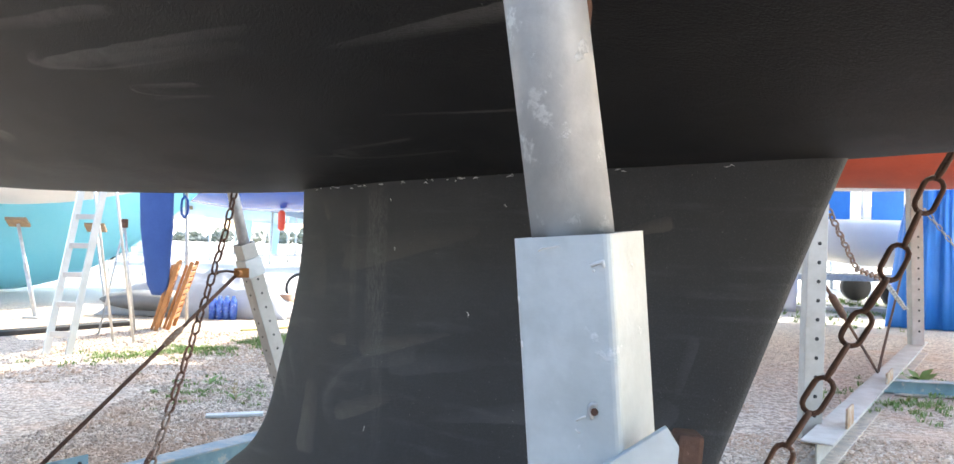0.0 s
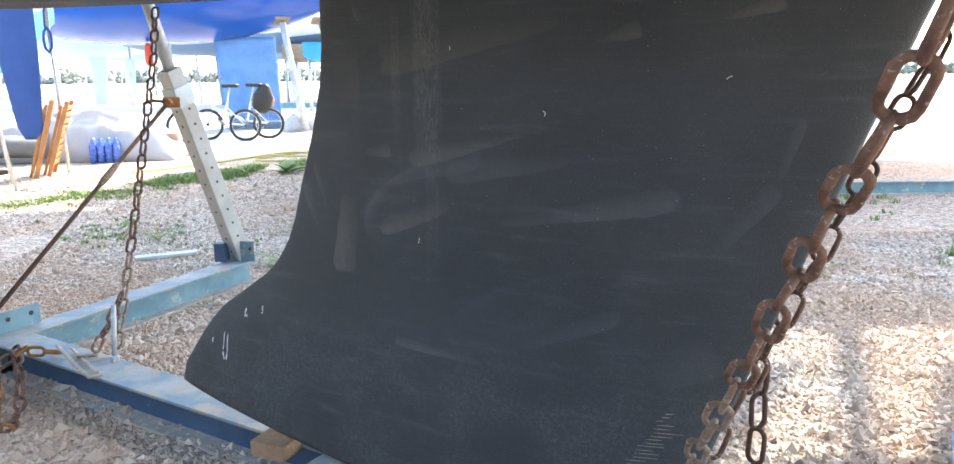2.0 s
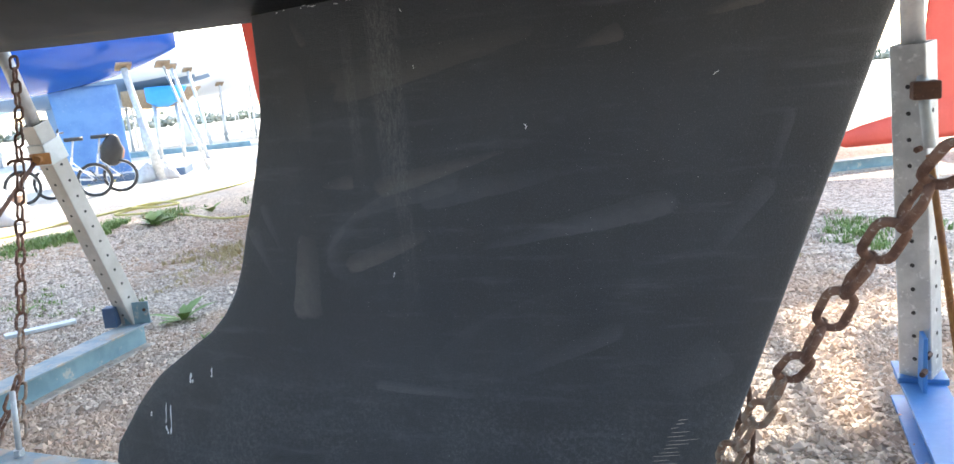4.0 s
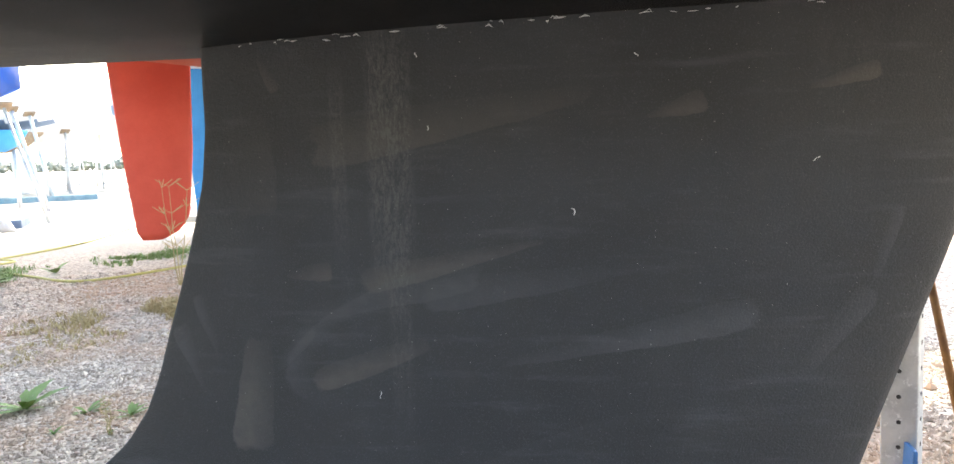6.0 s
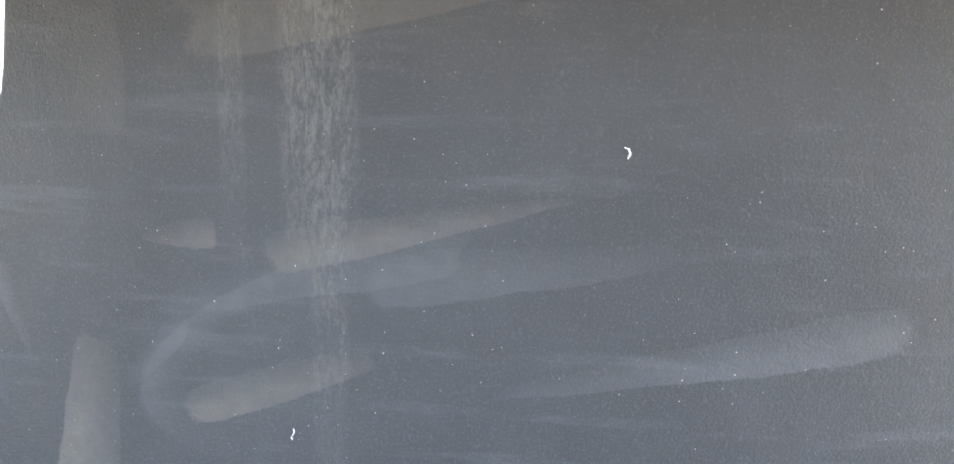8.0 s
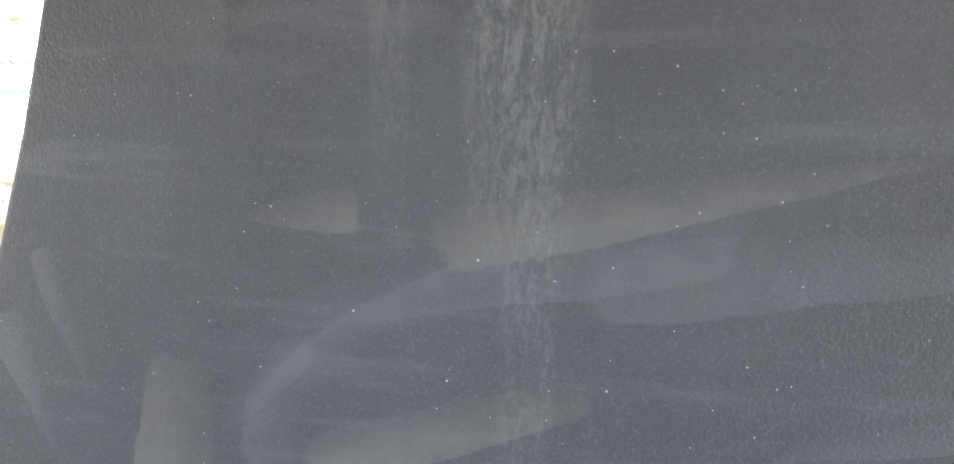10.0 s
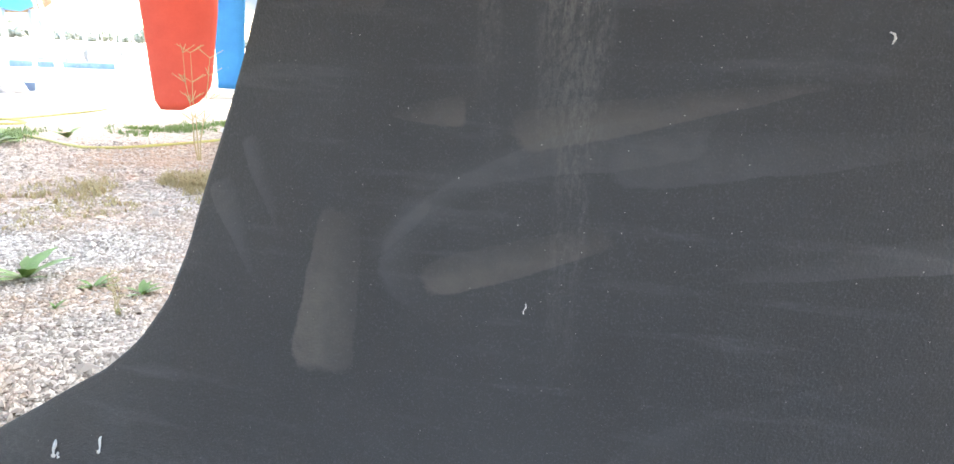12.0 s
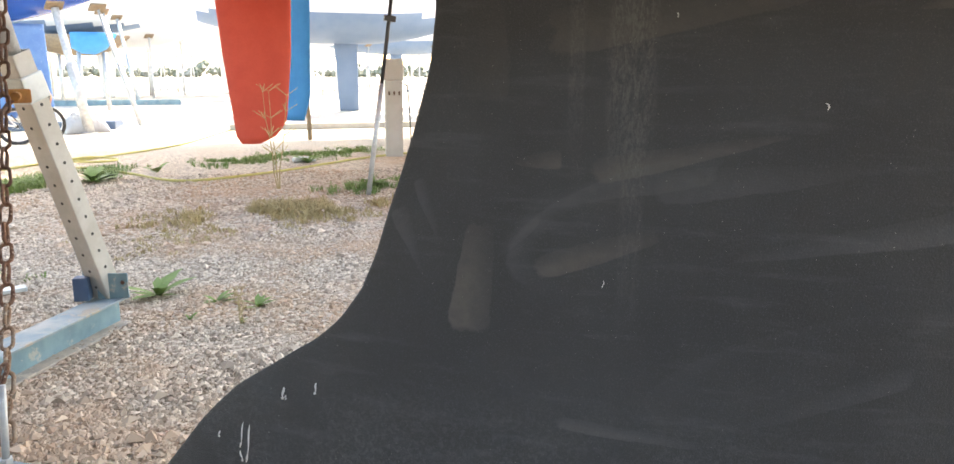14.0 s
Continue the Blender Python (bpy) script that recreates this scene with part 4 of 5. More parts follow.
def blade(boat, name, trail, lead, thick, z0, z1, material, label=""):
    return part(name, fin(trail, lead, lambda z, s: 0.004 + thick * min(1.0, 2.2 * s ** 0.7 * (1 - s) ** 0.5), z0, z1, 24, 12), material, boat, label, smooth=True)


def stand(x, y, z, lean_x, lean_y, radius=0.035, label="galvanised boat prop with a pad under a hull", material=GALV, pad=True):
    """A single leaning boat prop with foot plate and head pad."""
    s = thing("boat_prop", pose(x, y, 0), label, "boat prop", "boat props")
    head = Vector((lean_x, lean_y, z))
    part("pole", bar((0, 0, 0.01), head * 0.98, radius, 12), material, s, smooth=True)
    part("sleeve", bar((0, 0, 0.01), head * 0.55, radius * 1.3, 12), material, s, smooth=True)
    part("foot_plate", box(bmesh.new(), (0.22, 0.22, 0.02), Matrix.Translation((0, 0, 0.01)), 0.003), material, s)
    if pad:
        part("pad", box(bmesh.new(), (0.26, 0.24, 0.035), Matrix.Translation(head) @ pose(0, 0, 0, 25 * (1 if lean_y < 0 else -1), 0, 20), 0.006), STAKE_WOOD, s)
    return s


# boat with the orange-red bottom, beyond the bow
orange = other_boat("sailing_yacht", pose(3.0, 7.75, 0, 0, 0, -3), 9.4, 2.5, 1.73, 2.5, ORANGE_PAINT, GELCOAT, "sailing yacht with orange-red bottom paint on a rusty cradle", 0.75, deck=False)
part("mast", tube(bmesh.new(), [(0.6, 0.12, 2.5), (0.6, 0.12, 13.0)], 0.07, 12), ALU, orange, "aluminium mast", smooth=True)
# Unseen panels added over the deck; their gaps let sun streaks reach the gravel.
for x0, x1, z0 in ((-4.5, -0.75, 2.0), (-0.75, -0.2, 2.85), (-0.2, 0.35, 3.7), (0.35, 4.5, 2.85)):
    a, b = Vector((0, -1.22 + 0.43 * max(0.0, z0 - 3.15), z0)), Vector((0, 0.1, 6.2))
    m, ln = along(a, b, (1, 0, 0))
    part("shade_panel", box(bmesh.new(), (0.012, x1 - x0, ln), Matrix.Translation(((x0 + x1) / 2, 0, 0)) @ m, 0.0), TARP_GREY, orange, "unseen panel added over the deck to shade the gravel")
blade(orange, "keel", [(0.16, 2.20), (0.26, 1.95), (0.38, 2.4), (0.50, 3.05), (1.85, 3.2)], [(0.16, 4.3), (1.85, 4.3)], 0.09, 0.16, 1.85, RED_PAINT, "red keel with a torpedo tip")
# blue boat with bicycles below
blue = other_boat("sailing_yacht", pose(-5.6, 16.8, 0, 0, 0, -3), 7.2, 2.9, 1.62, 2.9, BLUE_GEL, BLUE_GEL, "sailing yacht with deep blue hull and blue keel on props", 0.5)
blade(blue, "keel", [(0.05, 1.45), (1.75, 1.25)], [(0.05, 2.5), (1.75, 2.45)], 0.08, 0.05, 1.75, HAZED_BLUE, "blue fin keel, its colour paled for haze")
# boat with the blue rudder
white = other_boat("sailing_yacht", pose(-7.9, 10.9, 0, 0, 0, 168), 8.6, 2.9, 1.5, 2.9, GELCOAT, GELCOAT, "white sailing yacht with a deep blue rudder", 0.5)
rud = thing("rudder", pose(-4.62, 9.45, 0, 0, 0, -4), "deep blue antifouled spade rudder of a laid-up yacht", "rudder")
blade(rud, "blade", [(0.42, -0.02), (0.55, -0.09), (1.2, -0.19), (1.9, -0.22)], [(0.42, 0.14), (0.55, 0.19), (1.2, 0.23), (1.9, 0.23)], 0.035, 0.42, 1.9, BLUE_PAINT)
part("stock", bar((0.1, 0, 1.88), (0.1, 0, 2.1), 0.03, 12), ALU, rud, smooth=True)
# boat with the red rudder
redboat = other_boat("sailing_yacht", pose(2.3, 9.2, 0, 0, 0, -3), 9.8, 2.8, 1.95, 3.1, GELCOAT, GELCOAT, "white sailing yacht with a red rudder", 0.5)
rud = thing("rudder", pose(-0.34, 8.95, 0, 0, 0, -8), "large red antifouled spade rudder with rounded tip", "rudder")
blade(rud, "blade", [(0.37, -0.16), (0.40, -0.20), (1.2, -0.29), (2.05, -0.36)], [(0.37, 0.02), (0.40, 0.10), (0.46, 0.19), (0.60, 0.27), (1.2, 0.33), (2.05, 0.36)], 0.04, 0.37, 2.05, RED_PAINT)
part("stock", bar((0.12, 0, 2.0), (0.12, 0, 2.3), 0.03, 12), ALU, rud, smooth=True)
rud = thing("rudder", pose(0.43, 11.55, 0, 0, 0, -30), "bright blue antifouled rudder behind a red one", "rudder")
blade(rud, "blade", [(0.40, -0.22), (2.3, -0.33)], [(0.40, 0.02), (0.7, 0.11), (2.3, 0.16)], 0.03, 0.40, 2.3, SKY_PAINT)
# grey-blue boat far off
grey = other_boat("sailing_yacht", pose(2.6, 20.6, 0, 0, 0, -4), 6.4, 2.4, 1.58, 2.7, GREY_HULL, GELCOAT, "grey-blue bottomed sailing yacht far across the yard", 0.6)
blade(grey, "keel", [(0.0, -0.05), (1.7, -0.15)], [(0.0, 0.42), (1.7, 0.42)], 0.05, 0.0, 1.7, GREY_HULL)
# turquoise hull
turq = other_boat("motor_boat", pose(-10.6, 13.6, 0, 0, 0, 4), 9.0, 2.6, 0.03, 3.4, TURQ_PAINT, TURQ_PAINT, "turquoise hulled boat chocked on the ground", 0.6, 1.6)



# ---- things round the boats, aft side ----
def ladder(p0, p1, top0, top1, rungs):
    """A leaning aluminium ladder: two rails, rungs and rear legs."""
    p0, p1, top0, top1 = (Vector(p) for p in (p0, p1, top0, top1))
    lad = thing("ladder", Matrix.Translation(p0), "aluminium stepladder standing open on the gravel", "ladder")
    off = Matrix.Translation(-p0)
    for a, b in ((p0, top0), (p1, top1)):
        m, ln = along(a, b)
        part("rail", box(bmesh.new(), (0.028, 0.065, ln), off @ m, 0.004), ALU, lad)
        back = Vector((0.12, 0.95, 0))
        foot = Vector((a.x + back.x, a.y + back.y, 0.0))
        part("rear_leg", bar(off @ foot, off @ b, 0.014, 10), ALU, lad, smooth=True)
    for k in range(rungs):
        f = (k + 0.7) / rungs
        m, ln = along(p0.lerp(top0, f), p1.lerp(top1, f))
        part("rung", box(bmesh.new(), (0.03, 0.05, ln), off @ m, 0.004), ALU, lad)
    return lad


ladder((-4.63, 7.46, 0), (-4.41, 7.47, 0), (-4.42, 7.75, 1.95), (-4.20, 7.76, 1.95), 7)

plank = part("timber_plank", box(bmesh.new(), (1.9, 0.22, 0.05), None, 0.006), BLACK_RUBBER, m=pose(-5.62, 9.05, 0.026, 0, 0, 60))
tagged(plank, "dark weathered timber plank lying on the gravel", "plank")

stand(-6.63, 10.22, 1.25, -0.35, 0.1, 0.022, "thin galvanised prop with a wooden pad under a hull")
stand(-6.05, 10.9, 1.2, -0.25, 0.1, 0.018, "thin galvanised prop with a wooden pad under a hull")
tri_st = thing("tripod_stand", pose(-4.75, 9.0, 0), "thin folding steel tripod stand", "tripod")
for fx, fy in ((-0.22, -0.1), (0.20, -0.12), (0.02, 0.25)):
    part("leg", bar((fx, fy, 0.0), (0, 0, 1.25), 0.012, 8), GALV, tri_st, smooth=True)
part("head", box(bmesh.new(), (0.06, 0.06, 0.10), Matrix.Translation((0, 0, 1.26)), 0.008), RUST_DARK, tri_st)

mast_pole = thing("pole", pose(-4.39, 9.85, 0), "grey metal pole standing on gravel with a coil of blue rope", "pole")
part("tube", bar((0, 0, 0), (-0.15, 0.22, 1.85), 0.02, 12), GALV, mast_pole, smooth=True)
bm = bmesh.new()
tube(bm, [(-0.13 + 0.045 * math.sin(2 * math.pi * k / 14), 0.17 - 0.03, 1.50 + 0.13 * math.cos(2 * math.pi * k / 14) - 0.02 * (k % 2)) for k in range(15)], 0.014, 8)
tube(bm, [(-0.15, 0.15, 1.62), (-0.15, 0.16, 1.8), (-0.14, 0.19, 1.86)], 0.011, 8)
part("rope_coil", bm, ROPE_BLUE, mast_pole, "coil of blue rope", smooth=True)


def folded_chair(m, label):
    """A slatted wooden chair folded flat and leaned."""
    ch = thing("folding_chair", m, label, "chair", "folded chairs")
    for x in (-0.20, 0.20):
        part("side_rail", box(bmesh.new(), (0.03, 0.045, 0.86), Matrix.Translation((x, 0, 0.43)), 0.005), CHAIR_WOOD, ch)
        part("leg", box(bmesh.new(), (0.03, 0.03, 0.80), Matrix.Translation((x * 0.84, 0.05, 0.40)), 0.005), CHAIR_WOOD, ch)
    for k in range(9):
        part("slat", box(bmesh.new(), (0.40, 0.014, 0.05), Matrix.Translation((0, -0.012, 0.16 + 0.078 * k)), 0.004), CHAIR_WOOD, ch)
    return ch


folded_chair(pose(-4.62, 9.56, 0, 16, 0, 112), "orange-brown slatted wooden folding chair leaned folded against a pole")
folded_chair(pose(-4.52, 9.70, 0, 18, 0, 106), "orange-brown slatted wooden folding chair leaned folded behind another")


def draped(name, m, lx, ly, h, material, label, category, seed):
    """A tarpaulin drawn over a hull shape, with folds and a low hem."""
    bm = bmesh.new()
    nx, ny = 72, 40
    grid = []
    for j in range(ny + 1):
        row = []
        for i in range(nx + 1):
            fx, fy = i / nx * 2 - 1, j / ny * 2 - 1
            d = max(0.0, 1 - abs(fx) ** 3.2) ** 0.6 * max(0.0, 1 - abs(fy) ** 2.4) ** 0.55
            z = h * d * (0.72 + 0.28 * math.cos(fx * 1.4)) + 0.16 * h * d * noise.noise((fx * 3 + seed, fy * 2.5, 0)) + 0.13 * h * d * noise.noise((fx * 8, fy * 6 + seed, 1)) + 0.07 * h * d * abs(noise.noise((fx * 17 + 2 * fy, fy * 5 + seed, 2)))
            row.append(bm.verts.new((fx * lx / 2 * (1 + 0.03 * noise.noise((fy * 3, seed, 0))), fy * ly / 2 * (1 + 0.05 * noise.noise((fx * 4, seed, 5))), max(0.006, z))))
        grid.append(row)
    for r0, r1 in zip(grid, grid[1:]):
        for i in range(nx):
            bm.faces.new((r0[i], r0[i + 1], r1[i + 1], r1[i]))
    ob = part(name, bm, material, smooth=True, m=m)
    sol = ob.modifiers.new("thickness", "SOLIDIFY")
    sol.thickness = 0.004
    return tagged(ob, label, category)


draped("covered_dinghy", pose(-4.85, 11.35, 0, 0, 0, 2), 2.7, 1.0, 0.58, TARP_GREY, "dinghy under a pale grey crumpled tarpaulin", "dinghy", 3)
dng = part("inflatable_dinghy", loft([[Vector((x, 0.42 * w * math.cos(a), 0.21 + 0.20 * w * math.sin(a))) for a in (2 * math.pi * k / 12 for k in range(12))] for x, w in ((-0.8, 0.05), (-0.65, 0.4), (-0.3, 0.7), (0.3, 0.8))]), DARK_CANVAS, smooth=True, m=pose(-5.35, 10.95, 0, 0, 0, 4))
tagged(dng, "dark grey inflatable dinghy bow out of its cover", "dinghy")

pack = thing("bottle_pack", pose(-4.33, 10.80, 0, 0, 0, 12), "shrink-wrapped pack of blue water bottles on the gravel", "bottles")
for ix in range(4):
    for iy in range(2):
        bm = bmesh.new()
        tube(bm, [(0, 0, 0.0), (0, 0, 0.20), (0, 0, 0.235), (0, 0, 0.275), (0, 0, 0.285), (0, 0, 0.31)], [0.044, 0.044, 0.040, 0.018, 0.015, 0.015], 12)
        bm.transform(Matrix.Translation((-0.135 + 0.09 * ix, -0.045 + 0.09 * iy, 0.004)))
        part("bottle", bm, BOTTLE, pack, smooth=True)

bucket = thing("bucket", pose(-3.72, 11.50, 0), "dirty terracotta plastic bucket half coated in white", "bucket")
bm = tube(bmesh.new(), [(0, 0, 0), (0, 0, 0.30), (0, 0, 0.305), (0, 0, 0.29), (0, 0, 0.05)], [0.115, 0.15, 0.155, 0.143, 0.11], 20)
part("pail", bm, BUCKET, bucket, smooth=True)
part("handle", tube(bmesh.new(), [(0.15 * math.cos(a), 0.02, 0.28 - 0.10 * math.sin(a) * 0.4) for a in (math.pi * k / 8 for k in range(9))], 0.004, 6), GALV, bucket, smooth=True)


def bicycle(m, label):
    """A small-wheeled folding bicycle, along +x."""
    bk = thing("bicycle", m, label, "bicycle", "bicycles")
    for x in (0.0, 0.98):
        bm = bmesh.new()
        ring = [(x + 0.235 * math.cos(a), 0, 0.25 + 0.235 * math.sin(a)) for a in (2 * math.pi * k / 28 for k in range(29))]
        tube(bm, ring, 0.025, 8, False)
        w = part("tyre", bm, BLACK_RUBBER, bk, smooth=True)
        rim = [(x + 0.212 * math.cos(a), 0, 0.25 + 0.212 * math.sin(a)) for a in (2 * math.pi * k / 28 for k in range(29))]
        part("rim", tube(bmesh.new(), rim, 0.008, 6, False), ALU, w, smooth=True)
        bm = bmesh.new()
        for k in range(12):
            a = 2 * math.pi * k / 12
            tube(bm, [(x, 0, 0.25), (x + 0.21 * math.cos(a), 0, 0.25 + 0.21 * math.sin(a))], 0.002, 4)
        part("spokes", bm, ALU, w)
        part("hub", bar((x, -0.05, 0.25), (x, 0.05, 0.25), 0.022, 10), BLACK_PLASTIC, w, smooth=True)
    bm = bmesh.new()
    for a, b, r in (((0.0, 0, 0.25), (0.35, 0, 0.30), 0.016), ((0.35, 0, 0.30), (0.86, 0, 0.52), 0.024), ((0.35, 0, 0.28), (0.27, 0, 0.62), 0.018), ((0.0, 0.05, 0.25), (0.28, 0, 0.55), 0.010), ((0.84, 0, 0.62), (0.98, 0, 0.25), 0.016)):
        tube(bm, [a, b], r, 10)
    part("frame", bm, GELCOAT, bk, "white painted folding frame", smooth=True)
    part("seat_post", bar((0.27, 0, 0.60), (0.22, 0, 0.86), 0.014, 10), ALU, bk, smooth=True)
    part("saddle", loft([[Vector((x, w * math.cos(a), 0.885 + 0.03 * math.sin(a))) for a in (2 * math.pi * k / 10 for k in range(10))] for x, w in ((0.08, 0.05), (0.12, 0.075), (0.2, 0.06), (0.34, 0.02))]), BLACK_PLASTIC, bk, smooth=True)
    part("handlebar_stem", bar((0.85, 0, 0.60), (0.78, 0, 1.0), 0.014, 10), ALU, bk, smooth=True)
    part("handlebar", tube(bmesh.new(), [(0.74, -0.27, 1.02), (0.78, -0.1, 1.0), (0.78, 0.1, 1.0), (0.74, 0.27, 1.02)], 0.013, 8), BLACK_PLASTIC, bk, smooth=True)
    part("crank", tube(bmesh.new(), [(0.28, -0.1, 0.2), (0.35, -0.06, 0.29), (0.35, 0.06, 0.29), (0.42, 0.1, 0.38)], 0.010, 8), BLACK_PLASTIC, bk, smooth=True)
    part("reflector", box(bmesh.new(), (0.03, 0.012, 0.03), pose(0.1, -0.012, 0.18), 0.003), HOSE, bk)
    return bk


bicycle(pose(-3.18, 13.62, 0, 6, 0, 184), "white folding bicycle with small wheels parked below a blue yacht")
bicycle(pose(-2.88, 14.02, 0, 6, 0, 186), "white folding bicycle with a black bag parked behind another")
bag = part("bag", loft([[Vector((0.20 * w * math.cos(a), 0.13 * w * math.sin(a), z)) for a in (2 * math.pi * k / 12 for k in range(12))] for z, w in ((0.42, 0.3), (0.48, 0.75), (0.70, 0.85), (0.88, 0.45), (0.92, 0.2))]), BLACK_PLASTIC, smooth=True, m=pose(-3.10, 14.08, 0, 0, 12, 10))
tagged(bag, "black fabric bag resting on a parked bicycle", "bag")
vest = part("cloth", loft([[Vector((0.12 * w * math.cos(a), 0.06 * w * math.sin(a), z)) for a in (2 * math.pi * k / 10 for k in range(10))] for z, w in ((0.50, 0.6), (0.62, 1.0), (0.75, 0.8), (0.80, 0.2))]), BUCKET, smooth=True, m=pose(-2.82, 14.2, 0, 0, -8, 0))
tagged(vest, "orange cloth hanging on a parked bicycle", "cloth")

slab = part("keel_block", boxes(((1.9, 1.0, 0.14), Matrix.Translation((0, 0, 0.07)), 0.01)), NAVY_STEEL, m=pose(-3.05, 16.6, 0, 0, 0, -3))
tagged(slab, "dark blue base block under a yacht's keel", "block")
draped("plastic_sheet", pose(-2.55, 15.55, 0, 0, 0, 20), 0.7, 0.5, 0.32, TARP_GREY, "crumpled translucent plastic sheet on the ground", "sheet", 8)
fender = thing("fender", pose(-5.5, 16.4, 1.22), "red fender hanging from a laid-up boat", "fender")
part("body", tube(bmesh.new(), [(0, 0, 0), (0, 0, 0.04), (0, 0, 0.36), (0, 0, 0.42)], [0.03, 0.075, 0.075, 0.03], 16), RED_PLASTIC, fender, smooth=True)
part("line", bar((0, 0, 0.4), (0, 0, 0.62), 0.006, 6), ROPE_BLUE, fender)

stand(-2.45, 15.3, 2.0, -0.38, 0.35, 0.06, "thick galvanised boat prop with a wooden pad under a blue hull")
stand(-1.75, 16.6, 2.05, -0.55, 0.1, 0.025, "thin leaning galvanised boat prop")
stand(-2.0, 20.4, 2.2, -0.55, 0.2, 0.04, "galvanised boat prop under a far hull")
stand(-2.15, 24.7, 2.3, -0.4, 0.2, 0.045, "galvanised boat prop under a far hull")
part_beam = part("ground_beam", box(bmesh.new(), (3.6, 0.2, 0.14), None, 0.006), BLUE_STEEL, m=pose(-2.9, 24.6, 0.071, 0, 0, 3))
tagged(part_beam, "pale blue steel cradle beam across the yard", "beam")

# ---- between the rudders: hose, poles, power post, stake ----
def hose(pts, label):
    """A garden hose lying in curves on the ground."""
    pts = [Vector(p) for p in pts]
    out = []
    for i in range(len(pts) - 1):
        p0, p1, p2, p3 = pts[max(i - 1, 0)], pts[i], pts[i + 1], pts[min(i + 2, len(pts) - 1)]
        for k in range(10):
            t = k / 10
            out.append(0.5 * ((2 * p1) + (p2 - p0) * t + (2 * p0 - 5 * p1 + 4 * p2 - p3) * t * t + (3 * p1 - p0 - 3 * p2 + p3) * t ** 3))
    ob = part("garden_hose", tube(bmesh.new(), out + [pts[-1]], 0.013, 8), HOSE, smooth=True)
    return tagged(ob, label, "hose")


hose([(-0.2, 15.6, 0.016), (-1.1, 12.8, 0.016), (-2.1, 11.3, 0.02), (-2.45, 10.7, 0.016), (-1.9, 10.35, 0.02), (-1.55, 9.85, 0.016), (-1.05, 9.15, 0.016), (-0.3, 9.45, 0.016), (0.45, 10.05, 0.016), (1.0, 10.5, 0.016), (1.9, 11.0, 0.016), (3.0, 11.2, 0.016)], "faded yellow garden hose snaking over the gravel")
hose([(-2.05, 11.35, 0.04), (-2.3, 11.0, 0.045), (-1.95, 10.75, 0.045), (-1.75, 11.0, 0.04), (-2.1, 11.25, 0.045), (-2.6, 10.9, 0.016), (-3.3, 9.9, 0.016), (-3.6, 9.6, 0.016)], "loose loop of faded yellow garden hose")

pole = thing("pole", pose(0.47, 7.87, 0), "thin leaning pole, grey below and black above", "pole")
part("lower_tube", bar((0, 0, 0), (0.16, 0.10, 0.95), 0.022, 12), GALV, pole, smooth=True)
part("upper_tube", bar((0.155, 0.095, 0.92), (0.32, 0.20, 1.95), 0.017, 12), BLACK_PLASTIC, pole, "black upper tube", smooth=True)
part("clamp", box(bmesh.new(), (0.10, 0.05, 0.05), pose(0.255, 0.158, 1.5, 0, 8, 0), 0.006), BLACK_PLASTIC, pole)

ped = thing("power_post", pose(1.42, 10.72, 0, 0, 0, -10), "pale concrete service post with taps and cables", "service post")
part("column", box(bmesh.new(), (0.21, 0.21, 0.92), Matrix.Translation((0, 0, 0.46)), 0.012), CONCRETE, ped)
part("head_box", box(bmesh.new(), (0.24, 0.22, 0.26), Matrix.Translation((0, 0, 1.05)), 0.02), CONCRETE, ped)
for k in range(3):
    part("tap", tube(bmesh.new(), [(-0.06 + 0.06 * k, -0.11, 0.78), (-0.06 + 0.06 * k, -0.15, 0.79), (-0.06 + 0.06 * k, -0.16, 0.75)], 0.010, 8), RUST_DARK, ped, smooth=True)
part("cable", tube(bmesh.new(), [(0.10, -0.12, 0.90), (0.16, -0.14, 0.86), (0.18, -0.14, 0.6), (0.20, -0.12, 0.2), (0.24, -0.1, 0.02)], 0.008, 8), BLACK_RUBBER, ped, smooth=True)

stake = part("wooden_stake", tube(bmesh.new(), [(0, 0, 0), (-0.01, 0, 0.3), (-0.03, 0, 0.62)], [0.035, 0.034, 0.03], 8), STAKE_WOOD, m=pose(0.75, 13.2, 0))
tagged(stake, "short weathered wooden stake in the gravel", "stake")
kerb = part("kerb", box(bmesh.new(), (7.0, 0.16, 0.10), None, 0.012), CONCRETE, m=pose(3.2, 15.2, 0.051, 0, 0, -2))
tagged(kerb, "low pale concrete kerb across the yard", "kerb", kind="structure")


